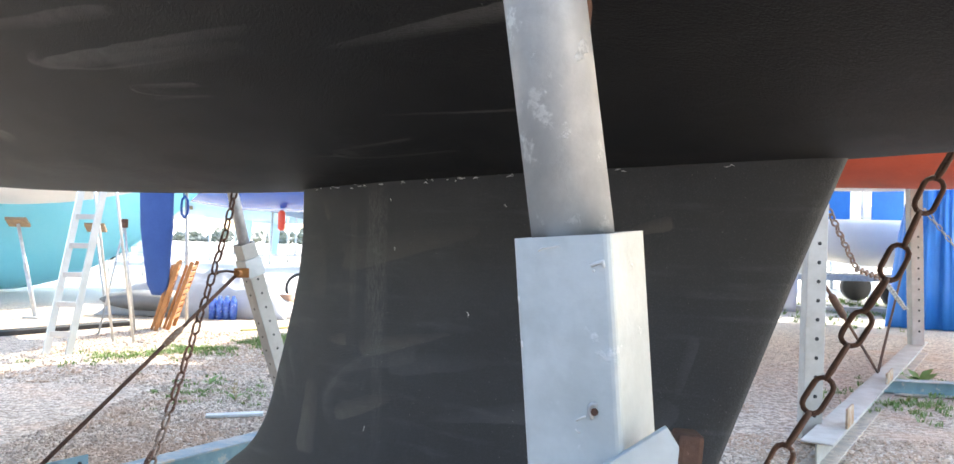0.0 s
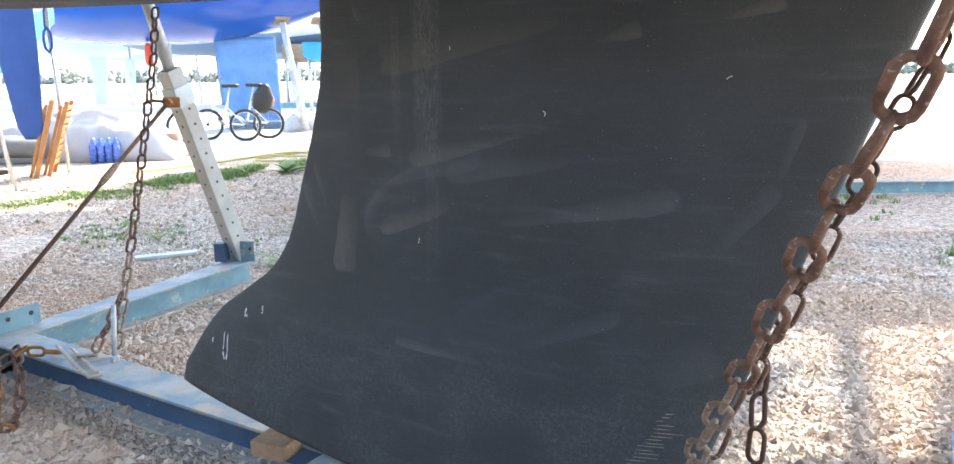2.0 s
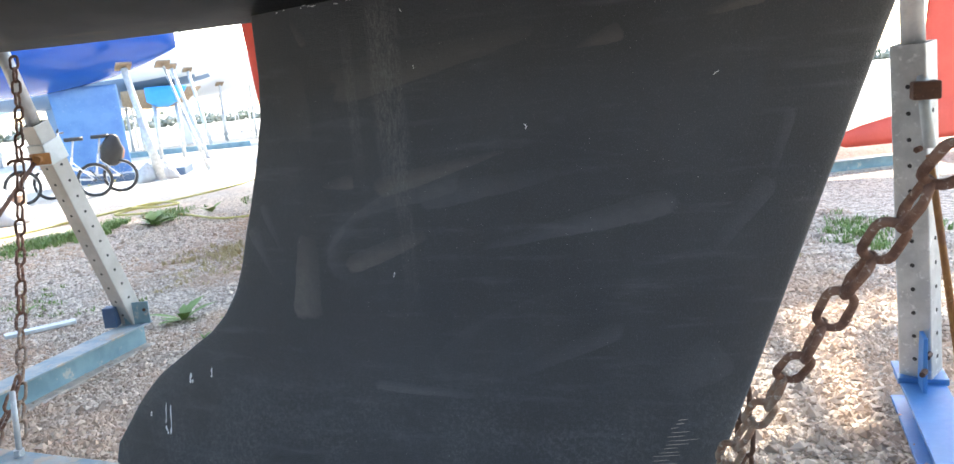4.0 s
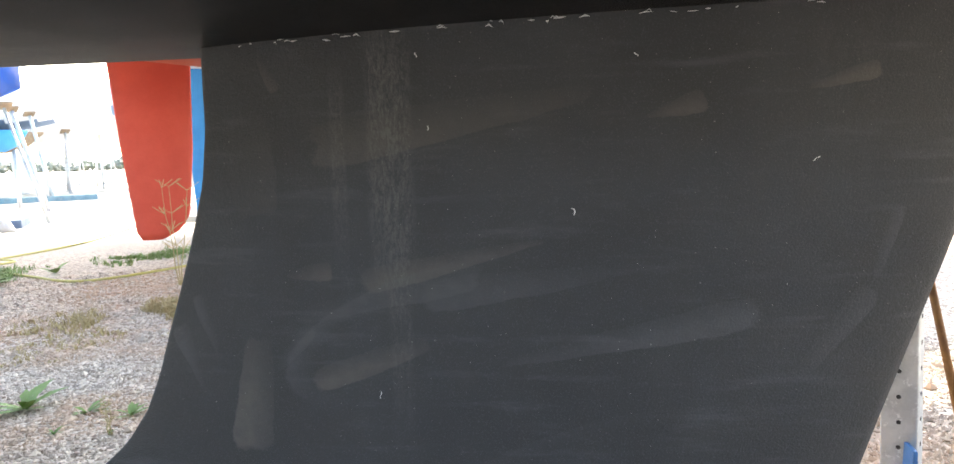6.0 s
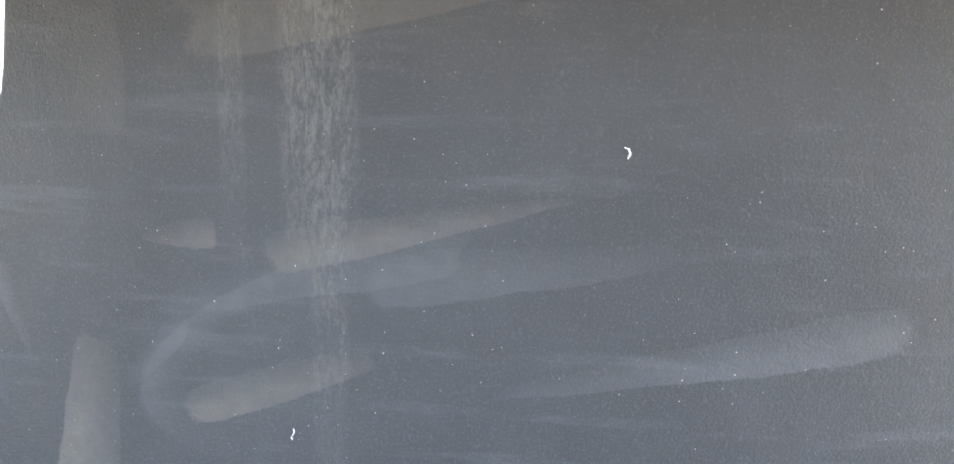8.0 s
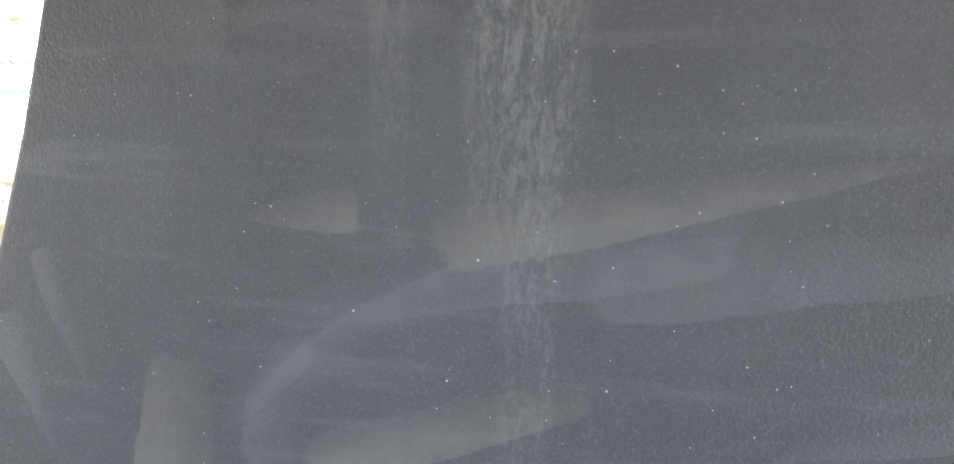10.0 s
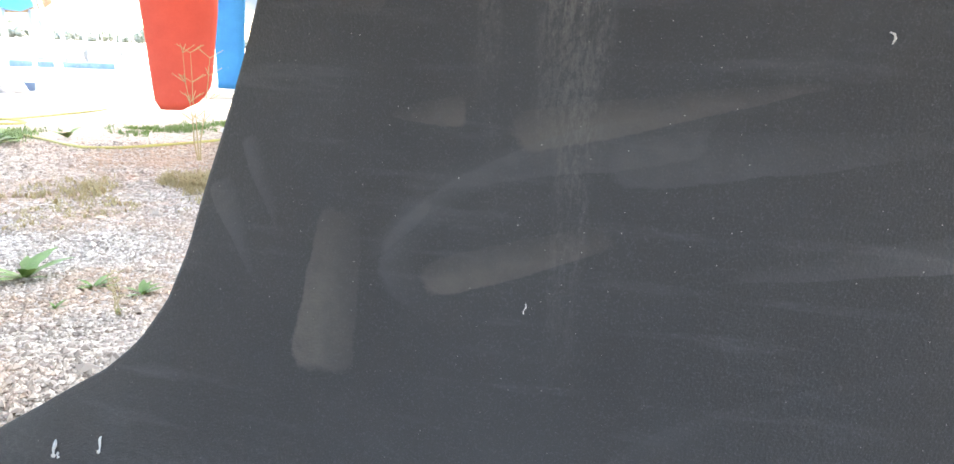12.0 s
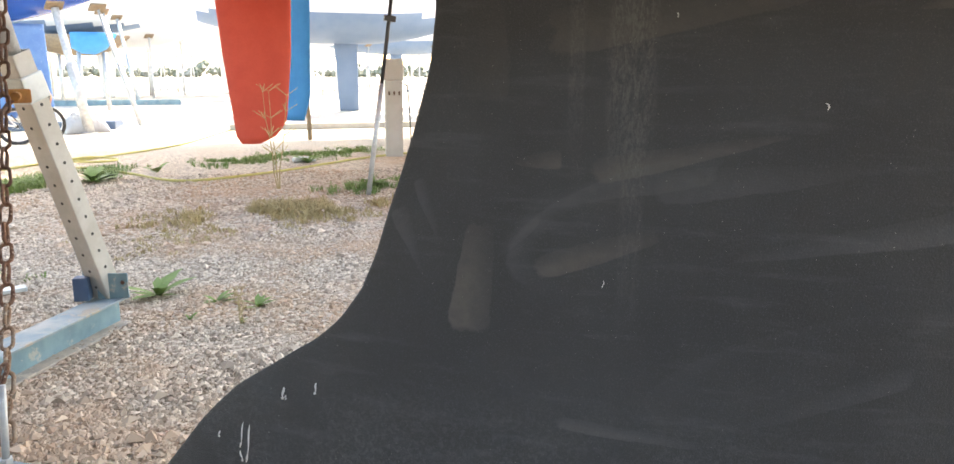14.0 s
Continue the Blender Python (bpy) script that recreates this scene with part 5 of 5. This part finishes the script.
# ---- weeds ----
def weed(x, y, leaves, size, seed, label="green weed with toothed leaves in the gravel", tall=0.0, dry=False):
    """A rosette of bent leaves, with a thin stem where it has one."""
    r = random.Random(seed)
    w = thing("weed", pose(x, y, 0), label, "weed", "weeds")
    for k in range(leaves):
        a, ln, up = r.uniform(0, 6.28), size * r.uniform(0.5, 1.1), r.uniform(0.25, 1.3)
        d = Vector((math.cos(a), math.sin(a), 0))
        side = Vector((-d.y, d.x, 0))
        bm = bmesh.new()
        prev = None
        for i in range(6):
            f = i / 5
            p = d * (ln * f * math.cos(up * (1 - 0.5 * f))) + Vector((0, 0, ln * math.sin(up) * (f - 0.45 * f * f) + 0.006))
            wd = 0.13 * ln * math.sin(math.pi * min(0.98, f * 0.9 + 0.08)) * (1 + 0.35 * (i % 2))
            row = [bm.verts.new(p - side * wd), bm.verts.new(p + Vector((0, 0, -0.15 * wd))), bm.verts.new(p + side * wd)]
            if prev:
                bm.faces.new((prev[0], prev[1], row[1], row[0]))
                bm.faces.new((prev[1], prev[2], row[2], row[1]))
            prev = row
        part("leaf", bm, DRY_STEM if dry else LEAF, w, smooth=True)
    if tall:
        for k in range(3):
            a = r.uniform(0, 6.28)
            pts = [(0.01 * k, 0, 0)]
            for i in range(1, 6):
                pts.append((0.03 * i * math.cos(a) * tall + r.uniform(-0.01, 0.01), 0.03 * i * math.sin(a) * tall, tall * i / 5 * r.uniform(0.9, 1.0)))
            st = part("stem", tube(bmesh.new(), pts, [(0.003 - 0.0004 * i) * (2.0 if tall > 0.5 else 1.0) for i in range(6)], 5), DRY_STEM, w)
            bm = bmesh.new()
            for i in range(2, 6):
                for q in range(3):
                    b2 = r.uniform(0, 6.28)
                    tube(bm, [pts[i], Vector(pts[i]) + Vector((0.05 * math.cos(b2), 0.05 * math.sin(b2), 0.03)) * (tall / 0.4)], 0.0016 if tall < 0.5 else 0.0034, 4)
            tagged(part("twigs", bm, DRY_STEM, st), kind="stuff")
    return w


weed(-1.16, 5.16, 13, 0.20, 1)
weed(-0.90, 4.95, 8, 0.10, 2)
weed(-0.72, 4.82, 9, 0.09, 3)
weed(-0.81, 4.61, 4, 0.05, 4, "thin dry weed stem in the gravel", 0.16)
weed(-1.02, 4.72, 7, 0.06, 14)
weed(-1.85, 9.40, 22, 0.26, 5)
weed(-1.30, 9.95, 10, 0.20, 6)
weed(0.60, 8.30, 16, 0.22, 7)
weed(0.30, 10.3, 14, 0.24, 8)
weed(-0.24, 8.45, 3, 0.05, 9, "tall dry weed before a red rudder", 0.88)
weed(-2.55, 6.40, 6, 0.12, 10)
weed(-2.15, 5.90, 5, 0.10, 11, "thin dry weed stem in the gravel", 0.15)
weed(3.35, 7.75, 12, 0.22, 12)
weed(1.62, 4.35, 8, 0.10, 13)

# ---- more of the yard: an added wall behind the camera, hulls far across ----
# Unseen dark wall, added to keep low sky light off keel and hull.
SKY_BLOCK = worn("dark_sky_block", (0.045, 0.046, 0.048), (0.035, 0.036, 0.038), (0.06, 0.06, 0.06), 0.8, 0.0, 2, 30, 0.8, 0.002, 0.64)
mid = BOAT @ Vector((0.0, -5.2, 0.0))
wall = part("sky_block_wall", box(bmesh.new(), (22.0, 0.25, 3.4), Matrix.Translation((0, 0, 1.7)), 0.01), SKY_BLOCK, m=pose(mid.x, mid.y, 0, 0, 0, -35.5))
tagged(wall, "unseen dark wall added behind the camera to block low sky light", "wall", kind="structure")
bluestern = other_boat("sailing_yacht", pose(3.6, 11.75, 0, 0, 0, -3), 10.2, 3.2, 1.95, 3.2, GELCOAT, GELCOAT, "white sailing yacht with a bright blue rudder", 0.45)

# Unseen yacht, added only to cast shade on the ground before it.
shade_yacht = other_boat("sailing_yacht", pose(4.2, 15.0, 0, 0, 0, -3), 10.4, 3.2, 2.35, 3.6, GELCOAT, GELCOAT, "unseen white yacht added to shade the yard beyond the rudders", 0.45)
blade(shade_yacht, "keel", [(0.0, -0.25), (2.5, -0.35)], [(0.0, 0.25), (2.5, 0.35)], 0.08, 0.0, 2.5, GELCOAT)

# cradle of the orange boat
oc = thing("boat_cradle", pose(2.0, 6.0, 0), "rusty pale steel boat cradle with pinned posts", "boat cradle")
OINV = oc.matrix_basis.inverted()


def opart(name, bm, material, label="", smooth=False, parent=None):
    bm.transform(OINV)
    return part(name, bm, material, parent or oc, label, smooth)


top, low, foot = i_beam((1.54, 4.90, 0), (4.30, 9.90, 0), 0.14, 0.17)
beam = opart("beam", low, OLD_POST, "weathered pale steel beam with rust")
opart("top_flange", top, OLD_POST, parent=beam)
opart("bottom_flange", foot, DUSTY, parent=beam)
top, low, foot = i_beam((2.80, 7.25, 0), (5.6, 7.05, 0), 0.12, 0.12)
beam = opart("brace_beam", low, BLUE_STEEL, "grey-green painted brace beam")
opart("top_flange", top, FLANGE, parent=beam)
opart("bottom_flange", foot, DUSTY, parent=beam)
for foot, head, sz, mt in (((1.66, 5.40, 0.04), (1.69, 5.45, 1.68), 0.115, OLD_POST), ((4.10, 9.55, 0.14), (4.02, 9.50, 1.9), 0.13, OLD_POST)):
    post = opart("post", square_tube(foot, head, sz, 0.006, (0, 1, 0)), mt, "pale square post with a column of pin holes")
    m, ln = along(foot, head)
    for k in range(10):
        p = m @ Vector((0, 0, -ln / 2 + 0.15 + k * 0.115))
        opart("pin_hole", bar(p + Vector((0.01, -sz / 2 - 0.0012, 0)), p + Vector((0.01, -sz / 2 + 0.004, 0)), 0.012, 10), BLACK_RUBBER, parent=post)
opart("rust_plate", boxes(((0.20, 0.014, 0.12), pose(1.87, 5.33, 0.200, 0, 0, 61), 0.003)), RUST_STREAK, "rust-streaked bracket plate")
opart("rust_plate", boxes(((0.34, 0.016, 0.085), pose(2.78, 7.00, 0.182, 0, 0, 61), 0.003)), RUST_STREAK, "rust-streaked bracket plate")
for a, b in (((1.76, 5.50, 0.98), (2.72, 7.08, 0.20)), ((3.92, 9.40, 1.15), (2.74, 7.12, 0.20))):
    opart("tie_rod", bar(a, b, 0.011, 8), RUST_DARK, "dark rusty tie rod", True)
a, b = Vector((1.76, 5.50, 0.98)), Vector((2.72, 7.08, 0.20))
opart("turnbuckle", tube(bmesh.new(), [a.lerp(b, 0.10), a.lerp(b, 0.13), a.lerp(b, 0.30), a.lerp(b, 0.33)], [0.012, 0.026, 0.026, 0.012], 10), RUST_DARK, "", True)
chain("thin pale chain between cradle posts", [(1.78, 5.62, 1.52), (2.25, 6.3, 1.05), (2.72, 7.0, 0.95), (3.5, 8.4, 0.6)], 0.085, 0.05, 0.0065, (RUST_PALE, OLD_POST), 11, 10, "cradle chains")
chain("thin dull chain beside a cradle post", [(4.0, 9.2, 1.62), (4.35, 8.9, 1.0), (4.6, 8.7, 0.5)], 0.085, 0.05, 0.007, (OLD_POST,), 12, 10, "cradle chains")

# blue covered boats and white hulls beyond the orange one
big = draped("covered_boat", pose(6.45, 14.4, 0.0, 0, 0, -24), 1.2, 4.0, 2.4, TARP_BLUE, "boat under a bright blue tarpaulin", "covered boat", 21)
cruiser = other_boat("motor_boat", pose(7.6, 17.6, 0, 0, 0, 4), 6.4, 2.4, 0.75, 1.7, GELCOAT, GELCOAT, "white motor boat with blue canvas panels on a trailer", 0.5)
for x in (-2.0, -0.95, 0.2):
    part("canvas_panel", box(bmesh.new(), (0.62, 0.04, 0.62), Matrix.Translation((x, -0.75, 2.02)), 0.01), TARP_BLUE, cruiser, "blue canvas side panel")
part("roof", box(bmesh.new(), (3.6, 1.7, 0.08), Matrix.Translation((-0.8, 0, 2.38)), 0.02), GELCOAT, cruiser)
for x in (-2.45, -1.45, -0.35, 0.7):
    for y in (-0.75, 0.75):
        part("roof_post", bar((x, y, 1.65), (x, y, 2.36), 0.025, 8), ALU, cruiser, smooth=True)
trailer = thing("boat_trailer", pose(7.6, 17.6, 0, 0, 0, 4), "galvanised boat trailer under a white motor boat", "trailer")
for y in (-0.6, 0.6):
    part("side_member", box(bmesh.new(), (5.6, 0.10, 0.12), Matrix.Translation((0, y, 0.55)), 0.01), GALV, trailer)
    part("wheel", bar((-0.8, y * 1.5 - 0.1, 0.3), (-0.8, y * 1.5 + 0.1, 0.3), 0.3, 20), BLACK_RUBBER, trailer, smooth=True)
for x in (-2.4, 0.0, 2.2):
    part("cross_member", box(bmesh.new(), (0.10, 1.3, 0.40), Matrix.Translation((x, 0, 0.72)), 0.01), GALV, trailer)
for x, y, yaw, ln, mt, lb in ((9.0, 24.0, 10, 8.0, GELCOAT, "white sailing yacht laid up on props far off"), (-6.5, 27.0, 174, 9.0, GREY_HULL, "grey-bottomed sailing yacht laid up far off"), (0.5, 33.0, 5, 8.5, GELCOAT, "white sailing yacht laid up across the lane far off"), (-14.2, 40.0, 8, 9.0, PALE_BLUE, "pale blue bottomed sailing yacht laid up far off"), (-11.2, 28.5, 4, 6.5, PALE_BLUE, "pale blue bottomed sailing yacht laid up far off"), (-19.0, 36.0, 176, 9.0, GELCOAT, "white sailing yacht laid up on props far off"), (-8.0, 43.0, 10, 9.5, GREY_HULL, "grey-bottomed sailing yacht laid up far off"), (5.5, 45.0, 172, 10.0, GELCOAT, "white sailing yacht laid up far off"), (2.3, 28.5, 3, 5.2, GELCOAT, "small white sailing yacht laid up on props far off"), (16.0, 33.0, 5, 9.0, PALE_BLUE, "pale blue bottomed sailing yacht laid up far off"), (13.0, 46.0, 176, 10.0, GELCOAT, "white sailing yacht laid up far off"), (-25.0, 46.0, 5, 10.0, PALE_BLUE, "pale blue bottomed sailing yacht laid up far off"), (8.5, 38.0, 170, 9.0, GREY_HULL, "grey-bottomed sailing yacht laid up far off"), (-3.4, 30.0, 4, 7.0, GELCOAT, "white sailing yacht laid up on props far off")):
    bt = other_boat("sailing_yacht", pose(x, y, 0, 0, 0, yaw), ln, 2.8, 1.55, 2.9, mt, GELCOAT, lb, 0.45)
    blade(bt, "keel", [(0.0, -0.1), (1.65, -0.2)], [(0.0, 0.28), (1.65, 0.4)], 0.07, 0.0, 1.65, mt)
    part("mast", tube(bmesh.new(), [(0.4, 0, 2.9), (0.4, 0, 12.5)], 0.07, 10), ALU, bt, smooth=True)
    for sx, sy in ((-1.6, 0.9), (-1.6, -0.9), (1.4, 0.9), (1.4, -0.9)):
        stand(*(pose(x, y, 0, 0, 0, yaw) @ Vector((sx, sy * 1.35, 0))).xy, 1.95, *((pose(0, 0, 0, 0, 0, yaw) @ Vector((0, -sy * 0.25, 0))).xy), 0.035, "galvanised boat prop under a far hull")

def trestle(x, y, yaw, height, width):
    """A pair of steel A-frames joined by a top bar."""
    tr = thing("trestle", pose(x, y, 0, 0, 0, yaw), "pale galvanised steel trestle standing empty in the yard", "trestle", "trestles")
    for sx in (-width / 2, width / 2):
        for sy in (-0.35, 0.35):
            part("leg", bar((sx, sy, 0), (sx, 0, height), 0.025, 8), GALV, tr, smooth=True)
        part("cross_tie", bar((sx, -0.22, height * 0.37), (sx, 0.22, height * 0.37), 0.016, 8), GALV, tr, smooth=True)
    part("top_bar", box(bmesh.new(), (width + 0.2, 0.09, 0.09), Matrix.Translation((0, 0, height)), 0.008), GALV, tr)
    return tr


for x, y, yaw, h, w in ((-10.6, 19.5, 20, 1.25, 0.9), (-16.5, 30.5, 60, 1.5, 1.4), (-12.6, 33.5, -15, 1.4, 1.2), (-5.2, 33.0, 10, 1.4, 1.4), (-1.2, 36.0, -20, 1.4, 1.2), (4.3, 34.0, 15, 1.4, 1.4), (12.0, 27.0, 30, 1.3, 1.2), (9.3, 31.0, -10, 1.3, 1.2)):
    trestle(x, y, yaw, h, w)

launch = other_boat("motor_boat", pose(-0.9, 41.0, 0, 0, 0, 4), 7.0, 2.8, 1.5, 2.6, GELCOAT, GELCOAT, "white motor cruiser with dark cabin windows far off", 0.5, deck=False)
part("cabin", box(bmesh.new(), (4.2, 1.9, 1.1), Matrix.Translation((-0.2, 0, 3.1)), 0.12), GELCOAT, launch)
for x in (-1.6, -0.6, 0.4, 1.3):
    part("window", box(bmesh.new(), (0.62, 0.03, 0.45), Matrix.Translation((x, -0.955, 3.2)), 0.01), GLASS_DARK, launch, "dark cabin window")
skiff = thing("rowing_boat", pose(-3.0, 22.2, 0, 0, 0, 6), "small bright blue boat hull raised on trestles", "boat")
part("hull", loft([[Vector((x, 0.55 * w * math.sin(radians(a)), 1.80 - 0.50 * w * math.cos(radians(a)))) for a in range(-90, 91, 15)] for x, w in ((-0.40, 0.7), (-0.2, 0.95), (0.1, 1.0), (0.35, 0.75), (0.55, 0.25), (0.6, 0.06))]), SKY_PAINT, skiff, smooth=True)
for x in (-0.25, 0.3):
    part("support", bar((x, 0, 0), (x, 0, 1.36), 0.05, 8), GALV, skiff, smooth=True)
dory = thing("rowing_boat", pose(-3.6, 25.6, 0, 0, 0, 10), "small boat under a brown canvas cover on props", "boat")
part("hull", loft([[Vector((x, 0.6 * w * math.sin(radians(a)), 1.85 - 0.55 * w * math.cos(radians(a)))) for a in range(-90, 91, 15)] for x, w in ((-0.9, 0.75), (-0.3, 1.0), (0.4, 1.0), (0.9, 0.7), (1.3, 0.1))]), STAKE_WOOD, dory, smooth=True)
for x in (-0.5, 0.6):
    part("support", bar((x, 0, 0), (x, 0, 1.36), 0.05, 8), GALV, dory, smooth=True)

car = thing("car", pose(-17.6, 28.0, 0, 0, 0, 12), "teal hatchback car parked far across the yard", "car")
part("body", loft([[Vector((x, w * a, z)) for a, z in ((-0.8, 0.25), (-0.85, 0.6), (-0.8, h), (-0.62, t), (0.62, t), (0.8, h), (0.85, 0.6), (0.8, 0.25))] for x, w, h, t in ((-1.9, 0.9, 0.7, 0.72), (-1.7, 1.0, 0.85, 1.0), (-1.0, 1.0, 0.92, 1.42), (0.2, 1.0, 0.92, 1.45), (0.9, 1.0, 0.9, 0.95), (1.8, 0.95, 0.75, 0.78), (2.0, 0.85, 0.6, 0.62))]), TEAL_CAR, car, smooth=True)
for x in (-1.25, 1.25):
    for y in (-0.82, 0.82):
        part("wheel", bar((x, y - 0.1, 0.3), (x, y + 0.1, 0.3), 0.3, 20), BLACK_RUBBER, car, smooth=True)
part("side_window", box(bmesh.new(), (1.5, 0.02, 0.34), Matrix.Translation((-0.4, -0.79, 1.13)), 0.005), GLASS_DARK, car)


def hedge():
    """A far belt of bushes: many small leaf clumps with an uneven top."""
    r = random.Random(9)
    verts, faces = [], []
    for k in range(2600):
        x = r.uniform(-75, 75)
        top = 2.2 + 1.6 * noise.noise((x * 0.13, 0, 0)) + 0.7 * noise.noise((x * 0.6, 3, 0))
        c = Vector((x, 72 + r.uniform(-2, 2), abs(r.gauss(0, 0.5)) * max(0.4, top) * 0.35 + 0.1))
        sz = r.uniform(0.15, 0.4)
        n = len(verts)
        for d in ((1, 0, 0), (-1, 0, 0), (0, 1, 0), (0, -1, 0), (0, 0, 1), (0, 0, -1)):
            verts.append(c + Vector(d) * sz * r.uniform(0.5, 1.3))
        faces += [(n + a, n + b, n + e) for a, b, e in ((0, 2, 4), (2, 1, 4), (1, 3, 4), (3, 0, 4), (2, 0, 5), (1, 2, 5), (3, 1, 5), (0, 3, 5))]
    me = bpy.data.meshes.new("hedge")
    me.from_pydata(verts, [], faces)
    me.materials.append(HEDGE)
    return tagged(new("hedge", me), "far belt of bushes at the yard's edge, greyed for haze", "hedge", kind="stuff")


hedge()


def pebbles(name, count, x0, x1, y0, y1, size, seed):
    """Loose stones on the ground, half sunk, each of its own shape."""
    r = np.random.RandomState(seed)
    base = np.array([(1, 0, 0), (-1, 0, 0), (0, 1, 0), (0, -1, 0), (0, 0, 1), (0, 0, -1)], float)
    tris = np.array([(0, 2, 4), (2, 1, 4), (1, 3, 4), (3, 0, 4), (2, 0, 5), (1, 2, 5), (3, 1, 5), (0, 3, 5)])
    pos = np.stack([r.uniform(x0, x1, count), r.uniform(y0, y1, count), np.zeros(count)], 1)
    sz = size * np.exp(r.normal(0, 0.38, count))
    ang = r.uniform(0, 2 * np.pi, count)
    v = base[None] * r.uniform(0.65, 1.25, (count, 6, 1)) + r.normal(0, 0.16, (count, 6, 3))
    v *= np.stack([np.ones(count), r.uniform(0.6, 1.0, count), r.uniform(0.45, 0.75, count)], 1)[:, None, :] * sz[:, None, None]
    c, s2 = np.cos(ang)[:, None], np.sin(ang)[:, None]
    v = np.stack([v[..., 0] * c - v[..., 1] * s2, v[..., 0] * s2 + v[..., 1] * c, v[..., 2]], 2)
    lift = np.array([0.012 * noise.noise((x * 1.3, y * 1.3, 0)) + 0.006 * noise.noise((x * 4, y * 4, 3)) for x, y, _ in pos])
    pos[:, 2] = lift + sz * 0.22
    v += pos[:, None, :]
    me = bpy.data.meshes.new(name)
    f = (tris[None] + 6 * np.arange(count)[:, None, None]).reshape(-1, 3)
    me.from_pydata(v.reshape(-1, 3).tolist(), [], f.tolist())
    me.materials.append(STONE)
    return tagged(new(name, me), "loose pale beige and grey gravel stones on the ground", "gravel", kind="stuff")


pebbles("gravel", 62000, -2.9, 0.4, 2.3, 6.6, 0.0085, 1)
pebbles("gravel", 38000, 0.3, 3.4, 1.6, 5.6, 0.0092, 2)
pebbles("gravel", 26000, -2.6, 0.2, 2.0, 4.2, 0.0110, 3)
pebbles("gravel", 15000, 0.4, 2.3, 2.0, 4.3, 0.0110, 5)
pebbles("gravel", 22000, -5.0, 1.6, 6.2, 9.6, 0.0105, 4)


def grass(name, spots, seed):
    """Low sparse grass and weeds: tufts of thin bent blades over strips of ground."""
    r = random.Random(seed)
    verts, faces = [], []
    for x0, y0, x1, y1, width, tufts, height in spots:
        for k in range(tufts):
            f = r.random()
            cx, cy = x0 + (x1 - x0) * f + r.gauss(0, width), y0 + (y1 - y0) * f + r.gauss(0, width)
            if noise.noise((cx * 2.2, cy * 2.2, seed)) < -0.15:
                continue
            for b in range(r.randint(6, 13)):
                a, h = r.uniform(0, 6.28), height * r.uniform(0.4, 1.2)
                d = Vector((math.cos(a), math.sin(a), 0))
                p = Vector((cx + r.gauss(0, 0.02), cy + r.gauss(0, 0.02), 0))
                sd = Vector((-d.y, d.x, 0)) * r.uniform(0.0025, 0.006)
                n = len(verts)
                verts += [p - sd, p + sd, p + d * h * 0.35 + Vector((0, 0, h * 0.7)) + sd * 0.7, p + d * h * 0.35 + Vector((0, 0, h * 0.7)) - sd * 0.7, p + d * h * 0.9 + Vector((0, 0, h * r.uniform(0.6, 1.0)))]
                faces += [(n, n + 1, n + 2, n + 3), (n + 3, n + 2, n + 4)]
    me = bpy.data.meshes.new(name)
    me.from_pydata(verts, [], faces)
    me.materials.append(LEAF if seed % 2 else DRY_STEM)
    return tagged(new(name, me), "sparse low green grass and weeds in gravel" if seed % 2 else "patch of dry brown weeds in gravel", "grass", kind="stuff")


grass("grass", [(-3.6, 8.0, -3.0, 8.8, 0.12, 120, 0.05), (-3.0, 8.8, -1.7, 10.3, 0.16, 420, 0.07), (-4.3, 7.2, -3.0, 8.3, 0.18, 260, 0.04), (-2.6, 9.1, -1.8, 9.8, 0.14, 240, 0.09), (-0.8, 10.5, 1.3, 11.6, 0.2, 420, 0.05), (0.3, 8.1, 1.1, 8.6, 0.15, 140, 0.07), (4.4, 13.0, 7.0, 19.0, 0.8, 400, 0.08), (2.6, 6.2, 3.4, 7.8, 0.3, 160, 0.05), (2.9, 4.5, 3.3, 5.1, 0.2, 160, 0.05), (-2.7, 6.6, -2.0, 5.8, 0.25, 80, 0.03)], 1)
grass("dry_grass", [(-1.1, 7.1, 0.3, 7.2, 0.22, 420, 0.05), (-0.6, 7.45, 0.4, 7.3, 0.15, 260, 0.07), (-1.4, 6.4, -0.4, 6.6, 0.2, 90, 0.03), (1.4, 4.2, 2.2, 4.6, 0.2, 90, 0.03)], 2)
twigs = part("board_scrap", box(bmesh.new(), (0.36, 0.07, 0.02), None, 0.004), WHITE_STEEL, m=pose(-1.95, 5.42, 0.016, 0, 0, 22))
tagged(twigs, "pale scrap of board lying on the gravel", "board")
crushed = part("plastic_bottle", tube(bmesh.new(), [(-0.13, 0, 0.03), (-0.10, 0, 0.036), (0.06, 0.01, 0.034), (0.11, 0.012, 0.015), (0.14, 0.013, 0.015)], [0.025, 0.034, 0.034, 0.013, 0.013], 12), GELCOAT, smooth=True, m=pose(0.27, 10.4, 0, 0, 0, 8))
tagged(crushed, "crushed clear plastic bottle lying in the grass", "bottle")
